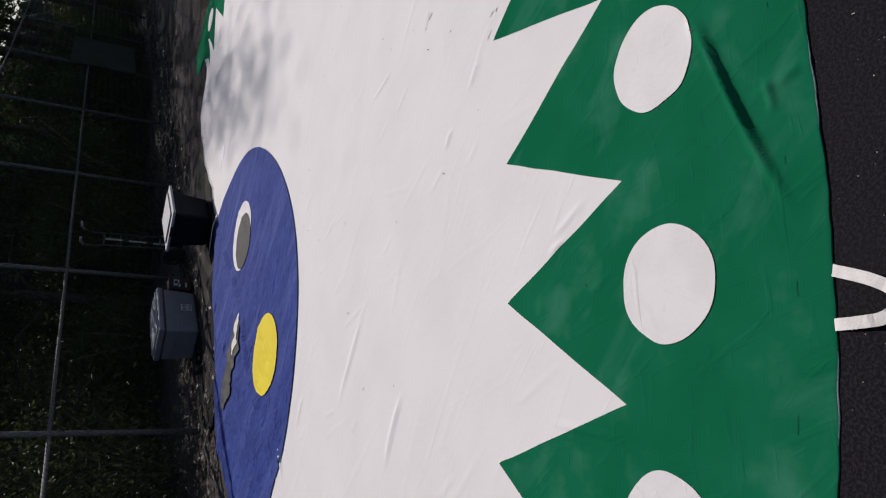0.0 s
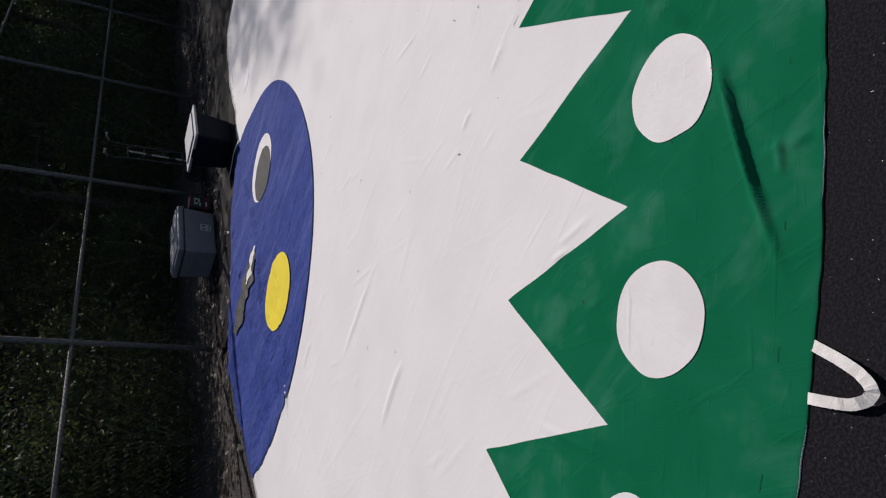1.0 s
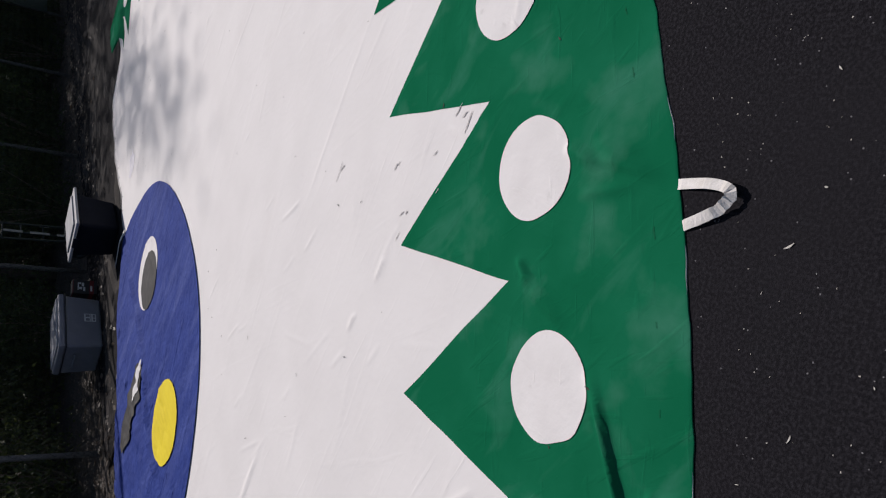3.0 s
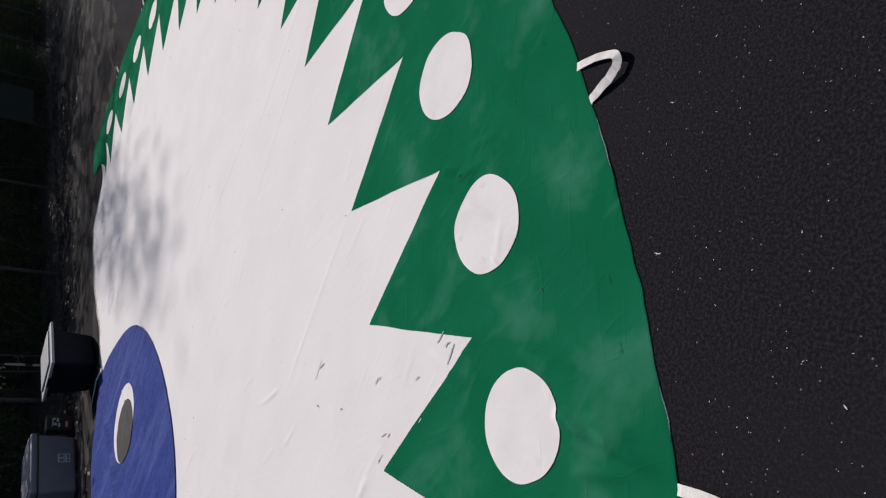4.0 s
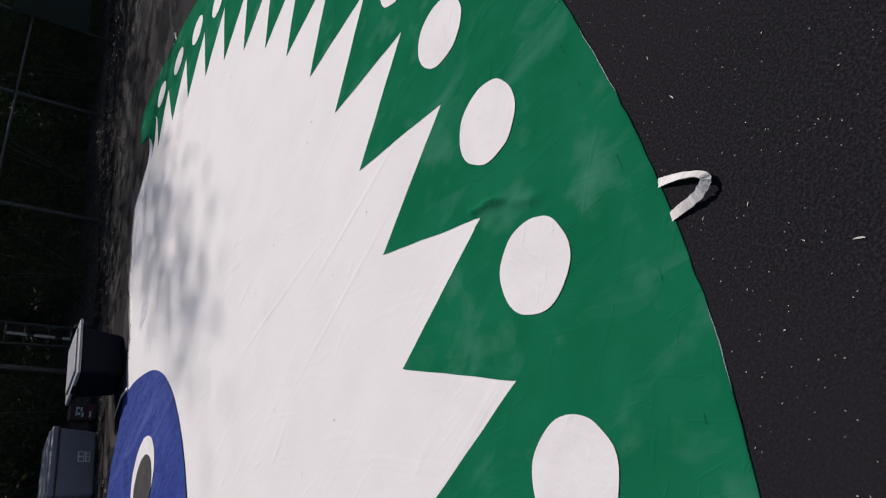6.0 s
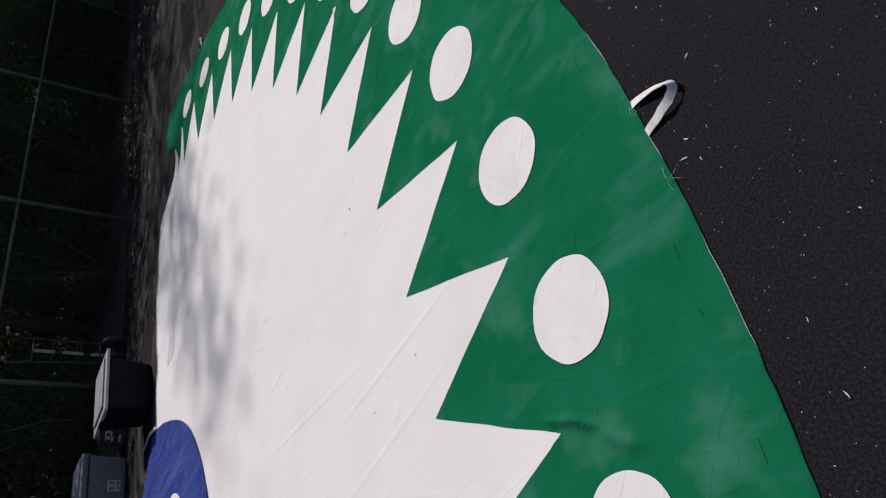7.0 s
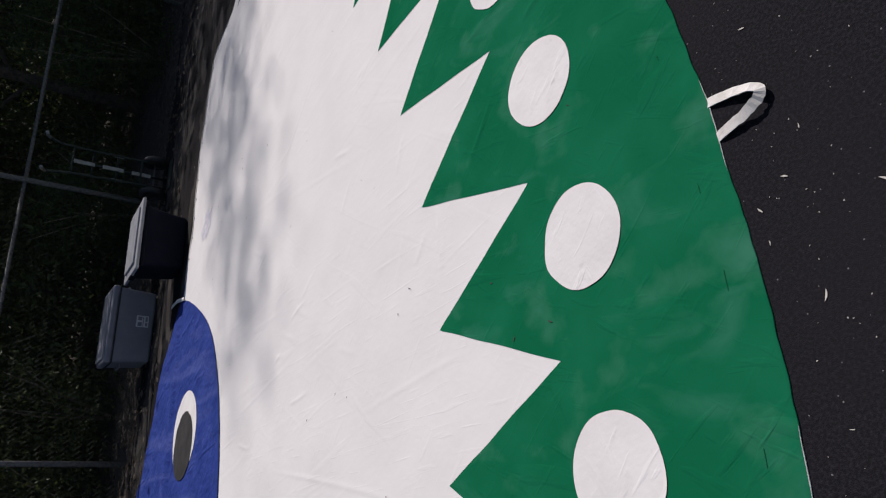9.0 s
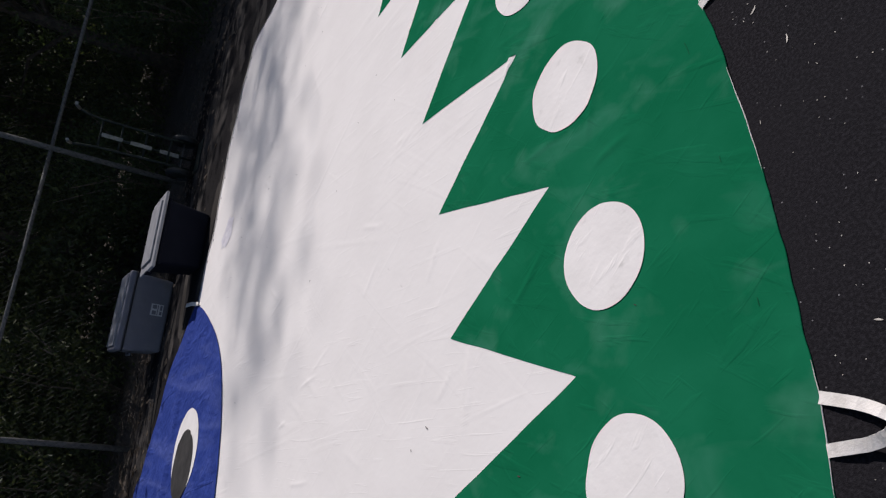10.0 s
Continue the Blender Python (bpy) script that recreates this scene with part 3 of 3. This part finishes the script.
TAPE = grain("clear_tape", (0.62, 0.6, 0.66), (0.8, 0.78, 0.82), 20, 0.35, 0.5, 30, sheen=0.5, dist=0.006)
blob("tape_patch", 0.81, 8.235, 0.16, 0.12, radians(10), TAPE, canvas, 0.0022, "wrinkled pale tape patch", 5, 28, 0.5, 9)
DIRT = grain("grey_scuff", (0.42, 0.4, 0.39), (0.62, 0.6, 0.58), 60, 0.9, 0.2, 90, sheen=0.05)
scuffs = [(1.433, 2.30, 0.035, 0.006), (1.398, 2.223, 0.05, 0.005), (1.42, 2.255, 0.022, 0.008), (1.199, 2.673, 0.02, 0.009), (1.215, 2.65, 0.012, 0.006), (1.272, 2.399, 0.016, 0.006),
          (1.135, 2.341, 0.014, 0.005), (1.031, 2.525, 0.012, 0.006), (1.02, 2.56, 0.02, 0.005), (0.93, 2.56, 0.03, 0.005), (1.135, 3.19, 0.07, 0.004), (1.16, 3.16, 0.03, 0.006)]
for i, (x, y, ra, rb) in enumerate(scuffs):
    blob("scuff", x, y, ra * 0.9, rb * 0.5, radians(148 + 20 * math.sin(i * 2.1)), DIRT, canvas, 0.0026, "grey dirt scuff", 2, 20, 0.7, i)
tie = [Vector((0.12, 7.98, 0.03)), Vector((-0.02, 8.08, 0.045)), Vector((-0.17, 8.18, 0.03)), Vector((-0.33, 8.29, 0.012))]
tv = []
for i, p in enumerate(tie):
    for w in (-0.012, 0.012):
        tv.append(p + Vector((0.55, 0.83, 0)) * w * 1.5)
part("tie_strap", sheet("tie_strap", tv + [v - Vector((0, 0, 0.003)) for v in tv], [(0, 1, 3, 2), (2, 3, 5, 4), (4, 5, 7, 6), (8, 10, 11, 9), (10, 12, 13, 11), (12, 14, 15, 13), (0, 2, 10, 8), (2, 4, 12, 10), (4, 6, 14, 12), (1, 9, 11, 3), (3, 11, 13, 5), (5, 13, 15, 7)]), STRAP, canvas, "white cotton tie")

# ---- chain-link fence ----
fence = thing("chain_link_fence", "galvanised chain-link fence with posts and middle rail before woods", "fence")
POSTS = [k * 3.035 for k in range(-2, 9)]
TOP = 3.0
for s in POSTS:
    bm = tube([fence_xy(s, 0, -0.02), fence_xy(s, 0, 1.5), fence_xy(s, 0, TOP)], 0.03, 12)
    post = part("post", bm, STEEL, fence)
    b2 = tube([fence_xy(s, 0, TOP), fence_xy(s, 0, TOP + 0.05)], 0.034, 12)
    part("cap", b2, STEEL, post)
for s0, s1 in zip(POSTS, POSTS[1:]):
    part("rail", tube([fence_xy(s0 + 0.02, -0.0, 1.4), fence_xy(s1 - 0.02, -0.0, 1.4)], 0.021, 10), STEEL, fence)
    part("top_rail", tube([fence_xy(s0 + 0.02, 0, TOP - 0.03), fence_xy(s1 - 0.02, 0, TOP - 0.03)], 0.021, 10), STEEL, fence)
verts, faces = [], []
STEP, RISE, WR = 0.055, 0.06, 0.0022
n_w, n_z = int((POSTS[-1] - POSTS[0]) / STEP), int((TOP - 0.08) / RISE)
for i in range(n_w):
    s = POSTS[0] + i * STEP
    base = len(verts)
    for j in range(n_z + 1):
        ss = s + (STEP / 2 if j % 2 else -STEP / 2) * 0.98
        out = -0.034 + (0.002 if j % 2 else -0.002)
        z = 0.04 + j * RISE
        c = Vector(fence_xy(ss, out, z))
        verts += [c + FDIR * WR, c - FDIR * WR * 0.5 + FOUT * WR, c - FDIR * WR * 0.5 - FOUT * WR]
    for j in range(n_z):
        a = base + j * 3
        for k in range(3):
            faces.append((a + k, a + (k + 1) % 3, a + 3 + (k + 1) % 3, a + 3 + k))
tagged(part("wire_mesh", sheet("wire_mesh", verts, faces, False), WIRE, fence, "diamond wire netting"), kind="stuff")

# dark cloth panel tied to the fence
panel = thing("fence_panel", "dark green mesh cloth panel tied to the fence", "panel")
bm = bmesh.new()
for i in range(13):
    for j in range(9):
        x, y, _ = fence_xy(8.96 + 2.2 * i / 12, -0.06 - 0.01 * math.sin(i * 1.3) * math.sin(j))
        bm.verts.new((x, y, 0.37 + 1.41 * j / 8))
bm.verts.ensure_lookup_table()
for i in range(12):
    for j in range(8):
        bm.faces.new([bm.verts[k] for k in (i * 9 + j, (i + 1) * 9 + j, (i + 1) * 9 + j + 1, i * 9 + j + 1)])
bmesh.ops.solidify(bm, geom=bm.faces[:], thickness=0.006)
part("cloth", bm, SCREEN, panel)


# ---- boxes beside the canvas ----
def place_on(p, q):
    """A place whose x runs from p to q, at the middle between them, and whose y points away from the canvas."""
    p, q = Vector((*p, 0)), Vector((*q, 0))
    return Matrix.Translation((p + q) / 2) @ Matrix.Rotation(math.atan2((q - p).y, (q - p).x), 4, "Z")


cooler = thing("cooler", "grey plastic cooler box with paler lid and white label", "cooler", place_on((-1.235, 8.30), (-0.83, 9.0)))
W, D, H = 0.80, 0.45, 0.375
bm = box(W, D, H, (0, D / 2, 0.0), 0.03, 3, 0.93)
part("body", bm, GREYBOX, cooler)
bm = box(W + 0.02, D + 0.02, 0.07, (0, D / 2, H - 0.004), 0.022, 3)
lid = part("lid", bm, GREYBOX, cooler)
bm = box(W - 0.06, D - 0.06, 0.022, (0, D / 2, H + 0.062), 0.01, 2)
part("lid_panel", bm, GREYLID, lid, "paler grey lid top")
bm = box(W + 0.022, D + 0.022, 0.008, (0, D / 2, H - 0.012), 0.002, 1)
part("seam", bm, RUBBER, cooler)
bm = box(0.12, 0.003, 0.12, (0.05, 0.004, 0.06), 0)
label_ = part("sticker", bm, PRINT, cooler, "white label with dark bars")
for dx, dz, w, h in ((-0.03, 0.125, 0.04, 0.04), (0.03, 0.125, 0.04, 0.04), (0, 0.108, 0.1, 0.008), (0.025, 0.07, 0.05, 0.022), (-0.03, 0.07, 0.035, 0.022)):
    part("print_bar", box(w, 0.003, h, (0.05 + dx, 0.0015, dz), 0), GREYBOX, label_)
for sx in (-1, 1):
    part("handle_grip", tube([(sx * (W / 2 + 0.0), D / 2 - 0.1, 0.27), (sx * (W / 2 + 0.025), D / 2 - 0.09, 0.265), (sx * (W / 2 + 0.025), D / 2 + 0.09, 0.265), (sx * (W / 2), D / 2 + 0.1, 0.27)], 0.011, 8), GREYBOX, cooler)

tote = thing("storage_tote", "dark navy plastic storage tote with light grey lid", "storage box", place_on((0.085, 8.358), (0.375, 8.952)))
W, D, H = 0.66, 0.46, 0.42
bm = box(W * 0.94, D * 0.94, H, (0, D / 2, 0.0), 0.035, 3, 0.86)
part("body", bm, DARKBOX, tote)
bm = box(W * 0.96, D * 0.96, 0.03, (0, D / 2, H - 0.05), 0.008, 2)
part("rim_band", bm, DARKBOX, tote)
bm = box(W + 0.07, D + 0.07, 0.03, (0, D / 2, H - 0.008), 0.012, 2)
lid = part("lid", bm, GREYLID, tote, "light grey lid with raised middle")
bm = box(W - 0.08, D - 0.08, 0.02, (0, D / 2, H + 0.02), 0.008, 2)
part("lid_rise", bm, GREYLID, lid)
for sx in (-1, 1):
    part("latch", box(0.03, 0.12, 0.05, (sx * (W / 2 + 0.03), D / 2, H - 0.03), 0.008, 2), DARKBOX, tote)

carton = thing("drinks_carton", "black and red cardboard drinks carton with white script bars", "carton", pose(-0.82, 9.31, 0.004, 0, 0, 40))
part("box", box(0.18, 0.13, 0.27, (0, 0, 0), 0.004, 1), BLACKCARD, carton)
part("red_band", box(0.183, 0.133, 0.05, (0, 0, 0.035), 0.003, 1), RED, carton)
part("red_top", box(0.183, 0.133, 0.012, (0, 0, 0.255), 0.003, 1), RED, carton)
for dx, dz, w, h in ((-0.03, 0.13, 0.05, 0.022), (0.03, 0.145, 0.045, 0.022), (-0.02, 0.165, 0.03, 0.03), (0.045, 0.175, 0.02, 0.035), (0.0, 0.2, 0.09, 0.012), (-0.02, 0.055, 0.07, 0.02)):
    part("print_bar", box(w, 0.004, h, (dx, -0.067, dz), 0), PRINT, carton)


# ---- hand truck against the fence ----
truck = thing("hand_truck", "dark green two-wheeled hand truck with pale handle grips", "hand truck", pose(-0.31, 10.35, 0, 0, 0, 62))
for sx in (-1, 1):
    pts = [(sx * 0.15, 0.02, 0.05), (sx * 0.15, 0.03, 0.3), (sx * 0.16, 0.06, 1.0), (sx * 0.18, 0.07, 1.16), (sx * 0.2, 0.05, 1.25)]
    rail_ = part("side_rail", tube(pts, 0.014, 8), IRON, truck)
    part("grip", tube([(sx * 0.2, 0.05, 1.245), (sx * 0.205, 0.0, 1.28), (sx * 0.21, -0.06, 1.29)], 0.017, 8), SILVER, rail_, "pale worn grip")
    part("reflector_strip", box(0.03, 0.004, 0.12, (sx * 0.15, 0.045, 0.48), 0), SILVER, rail_)
    wheel = part("wheel", torus(0.108, 0.036, (sx * 0.2, 0.1, 0.144)), RUBBER, truck)
    part("hub", tube([(sx * 0.2 - 0.02, 0.1, 0.144), (sx * 0.2 + 0.02, 0.1, 0.144)], 0.075, 14), IRON, wheel)
for z, y in ((0.3, 0.03), (0.55, 0.05), (0.8, 0.055), (1.0, 0.06)):
    part("crossbar", tube([(-0.15, y, z), (0.15, y, z)], 0.011, 8), IRON, truck)
part("axle", tube([(-0.2, 0.1, 0.144), (0.2, 0.1, 0.144)], 0.009, 8), STEEL, truck)
part("toe_plate", box(0.38, 0.2, 0.006, (0, -0.09, 0.006), 0.002, 1), IRON, truck)
for z0, z1 in ((0.19, 0.395), (0.48, 0.7), (0.78, 0.99)):
    part("centre_strip", box(0.045, 0.006, z1 - z0, (-0.02, 0.035, z0), 0.002, 1), SILVER, truck, "pale worn strip")
part("centre_bar", tube([(-0.02, 0.05, 0.03), (-0.02, 0.05, 1.0)], 0.013, 8), IRON, truck)


# ---- woods ----
def leaves(n, spread, size, seed, clump=0.35, low=0.0, flat=0.0, per=60, tall=0.7):
    """Leaf blades in clumps, two faces each, folded along the midrib."""
    r = np.random.default_rng(seed)
    n_c = max(8, n // per)
    c = r.normal(0, 1, (n_c, 3))
    c /= np.linalg.norm(c, axis=1)[:, None]
    c *= (r.uniform(0.35, 1.0, n_c) ** 0.6)[:, None]
    c = c * np.array(spread)
    c[:, 2] += spread[2] + low
    p = c[r.integers(0, n_c, n)] + r.normal(0, clump, (n, 3)) * np.array([1, 1, tall])
    p[:, 2] = np.maximum(p[:, 2], 0.02)
    d = r.normal(0, 1, (n, 3))
    d[:, 2] *= 1 - flat
    d /= np.linalg.norm(d, axis=1)[:, None]
    e = np.cross(d, r.normal(0, 1, (n, 3)))
    e /= np.linalg.norm(e, axis=1)[:, None]
    u = np.cross(d, e)
    sz = size * r.uniform(0.6, 1.4, n)[:, None]
    verts = np.stack([p - d * sz, p + e * sz * 0.42 + u * sz * 0.15, p + d * sz, p - e * sz * 0.42 + u * sz * 0.15], 1).reshape(-1, 3)
    k = np.arange(n) * 4
    faces = np.vstack([np.c_[k, k + 1, k + 2], np.c_[k, k + 2, k + 3]])
    return verts, faces


def shrub(seed, spread, n, material, label):
    t = thing("shrub", label, "shrub", group="shrubs behind the fence")
    r = random.Random(seed)
    for _ in range(6):
        a, ln = r.uniform(0, 6.28), r.uniform(0.6, 1.0)
        tip = Vector((math.cos(a) * spread[0] * ln, math.sin(a) * spread[1] * ln, spread[2] * r.uniform(0.9, 1.9)))
        mid = tip * 0.5 + Vector((r.uniform(-0.1, 0.1), r.uniform(-0.1, 0.1), 0.15))
        part("stem", tube([(0, 0, -0.03), mid, tip], 0.018, 5, taper=0.004), TWIG, t)
    v, f = leaves(n, spread, 0.035, seed, 0.2)
    tagged(part("foliage", sheet("foliage", v, f, False), material, t), kind="stuff")
    return t


def tree(seed, height, spread, n, label, size=0.075, per=60, tall=0.7):
    t = thing("tree", label, "tree", group="trees behind the fence")
    r = random.Random(seed)
    lean_ = Vector((r.uniform(-0.3, 0.3), r.uniform(-0.3, 0.3), 0))
    low = height - 2 * spread[2]
    pts = [Vector((0, 0, -0.05)) + lean_ * (k / 5) ** 2 + Vector((0, 0, height * 0.8 * k / 5)) for k in range(6)]
    part("trunk", tube(pts, 0.13, 10, taper=0.04), BARK, t)
    for _ in range(9):
        z = r.uniform(0.3, 0.8)
        a = r.uniform(0, 6.28)
        p0 = lean_ * z * z + Vector((0, 0, height * z * 0.95))
        p2 = p0 + Vector((math.cos(a) * spread[0] * 0.8, math.sin(a) * spread[1] * 0.8, r.uniform(0.3, 1.2)))
        part("limb", tube([p0, (p0 + p2) / 2 + Vector((0, 0, 0.25)), p2], 0.045, 6, taper=0.01), BARK, t)
    v, f = leaves(n, spread, size, seed, 0.38 if tall < 1 else 0.3, low, 0.3, per, tall)
    tagged(part("crown", sheet("crown", v, f, False), LEAF, t), kind="stuff")
    return t


SHRUBS = [shrub(1, (0.9, 0.8, 0.8), 5200, LEAF, "dense dark green shrub behind the fence"),
          shrub(2, (0.8, 0.9, 1.1), 5200, LEAF2, "tall yellow-green shrub behind the fence"),
          shrub(3, (1.0, 0.8, 0.55), 4200, LEAF2, "low yellow-green shrub at the fence foot"),
          shrub(4, (1.1, 1.0, 1.3), 6500, LEAF, "tall dark green shrub behind the fence")]
wr = random.Random(12)
used = set()
for row, (o0, o1, step) in enumerate(((0.8, 1.5, 1.1), (2.2, 3.4, 1.4), (4.6, 6.2, 1.8))):
    s = -8.0
    while s < 34:
        k = wr.randrange(4)
        m = Matrix.Translation(fence_xy(s + wr.uniform(-0.4, 0.4), wr.uniform(o0, o1), -0.03)) @ Matrix.Rotation(wr.uniform(0, 6.28), 4, "Z") @ Matrix.Scale(wr.uniform(0.75, 1.25) * (1 + 0.25 * row), 4)
        if k not in used:
            used.add(k)
            SHRUBS[k].matrix_basis = m
        else:
            c = copy_thing(SHRUBS[k], m)
            c.matrix_basis = m
        s += step * wr.uniform(0.7, 1.3) * (1.6 if row == 0 else 1)
TREES = [tree(5, 6.0, (1.9, 1.9, 1.8), 7000, "slender tree with a loose dark green crown"),
         tree(6, 8.0, (2.3, 2.3, 2.4), 9000, "tall tree with a broad dark green crown"),
         tree(9, 17.0, (1.9, 1.6, 1.5), 900, "very tall slender tree with a thin high crown", 0.085, 75, 2.2)]
spots = [(-6.5, 3.4, 0, 0.8), (-3.2, 3.2, 0, 0.8), (-0.4, 2.9, 0, 0.85), (2.6, 2.2, 0, 0.9), (4.8, 2.1, 0, 0.95), (7.4, 2.4, 1, 0.9), (10.0, 2.2, 1, 0.9), (14.5, 1.2, 1, 1.05),
         (17.5, 2.2, 1, 1.0), (21.0, 1.5, 1, 1.1), (-9.5, 3.6, 1, 0.8), (5.5, 5.0, 1, 1.0), (0.5, 6.5, 1, 0.9), (26.0, 2.0, 1, 1.1), (-5.0, 7.0, 1, 0.9), (8.5, 5.2, 1, 1.1), (13.0, 5.0, 1, 1.2), (18.5, 6.0, 1, 1.2), (2.5, 5.6, 0, 1.2), (-2.0, 6.0, 0, 1.2),
         (15.8, 2.25, 2, 1.0), (18.2, 2.45, 2, 1.03), (20.3, 2.5, 2, 1.0)]
first = set()
for s, o, k, sc in spots:
    m = Matrix.Translation(fence_xy(s, o, -0.03)) @ Matrix.Rotation(wr.uniform(0, 6.28), 4, "Z") @ Matrix.Scale(sc, 4)
    if k not in first:
        first.add(k)
        TREES[k].matrix_basis = m
    else:
        c = copy_thing(TREES[k], m)
        c.matrix_basis = m

# thicket far behind: a sheet whose near-black patches paint the shade between leaves
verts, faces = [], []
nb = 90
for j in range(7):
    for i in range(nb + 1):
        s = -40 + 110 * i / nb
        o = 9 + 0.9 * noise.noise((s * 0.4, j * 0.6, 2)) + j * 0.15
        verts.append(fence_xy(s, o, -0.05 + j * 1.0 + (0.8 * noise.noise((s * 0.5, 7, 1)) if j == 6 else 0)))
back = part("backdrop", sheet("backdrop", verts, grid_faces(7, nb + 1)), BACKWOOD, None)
tagged(back, "thicket of woods behind the shrubs, shade painted in its gaps", "woods", kind="structure")


# ---- litter ----
def scatter_cards(name, count, place, size, seed, material, label, parent=None):
    r = np.random.default_rng(seed)
    verts, faces = [], []
    for i in range(count):
        x, y, z = place(r)
        a, t = r.uniform(0, 6.28), r.uniform(-0.5, 0.5)
        sz = size * r.uniform(0.5, 1.4)
        d = Vector((math.cos(a), math.sin(a), t * 0.6))
        e = Vector((-math.sin(a), math.cos(a), r.uniform(-0.5, 0.5))) * 0.5
        c = Vector((x, y, z + 0.3 * sz))
        b = len(verts)
        verts += [c - d * sz, c + e * sz, c + d * sz, c - e * sz]
        faces += [(b, b + 1, b + 2), (b, b + 2, b + 3)]
    ob = part(name, sheet(name, verts, faces, False), material, parent)
    return tagged(ob, label, "leaf litter", kind="stuff")


def on_asphalt(r):
    a, q = radians(r.uniform(-100, 5)), R_EDGE + 0.04 + abs(r.normal(0, 1.0))
    return CX + q * math.cos(a), CY + q * math.sin(a), 0.0005


scatter_cards("grit", 2200, on_asphalt, 0.0021, 5, CHIP, "pale grit and chaff on the asphalt")
scatter_cards("leaf_litter", 9000, lambda r: fence_xy(r.uniform(-5, 26), r.normal(0.1, 0.6), -0.005), 0.035, 3, LITTER, "dead brown leaves along the fence foot")


def chip_mesh(name, ln, wd, seed):
    r = random.Random(seed)
    n = 6
    verts, faces = [], []
    for i in range(n + 1):
        t = i / n
        w = wd * math.sin(math.pi * min(max(t, 0.06), 0.96)) ** 0.7
        x, bend = ln * (t - 0.5), 0.06 * ln * math.sin(math.pi * t) * r.uniform(0.8, 1.2)
        z = 0.0012 + 0.15 * ln * (t - 0.5) ** 2
        verts += [(x, bend - w, z), (x, bend, z + 0.35 * w), (x, bend + w, z)]
    for i in range(n):
        for k in range(2):
            faces.append((i * 3 + k, i * 3 + 3 + k, i * 3 + 4 + k, i * 3 + 1 + k))
    return sheet(name, verts, faces)


CHIPS = [chip_mesh("chaff", 0.027, 0.0024, 1), chip_mesh("chaff", 0.018, 0.0022, 2), chip_mesh("chaff", 0.009, 0.0018, 3)]
for c in CHIPS:
    c.materials.append(CHIP)
BITS = [chip_mesh("bit", 0.017, 0.002, 4), chip_mesh("bit", 0.011, 0.002, 5)]
for c in BITS:
    c.materials.append(BROWNBIT)
lr = random.Random(31)
made = 0
while made < 270:
    a, r = radians(lr.uniform(-95, 0)), R_EDGE + 0.03 + abs(lr.gauss(0, 0.9))
    x, y = CX + r * math.cos(a), CY + r * math.sin(a)
    ob = new("leaf_fragment", lr.choice(CHIPS))
    ob.matrix_world = pose(x, y, 0.001, 0, 0, lr.uniform(0, 360)) @ Matrix.Scale(lr.choice((0.4, 0.5, 0.7, 0.95)), 4)
    tagged(ob, "pale dry leaf fragment lying on the asphalt", "leaf", "dry fragments on the asphalt")
    made += 1
made = 0
while made < 90:
    a, r = radians(lr.uniform(-105, 45)), math.sqrt(lr.uniform(2.0 ** 2, 5.6 ** 2))
    x, y = CX + r * math.cos(a), CY + r * math.sin(a)
    z = float(relief(np.array([[x, y]]))[0]) + 0.002
    ob = new("seed_husk", lr.choice(BITS))
    ob.matrix_world = pose(x, y, z, 0, 0, lr.uniform(0, 360)) @ Matrix.Scale(lr.choice((0.7, 1.0, 1.2)), 4)
    tagged(ob, "small brown seed husk lying on the canvas", "leaf", "husks on the canvas")
    made += 1
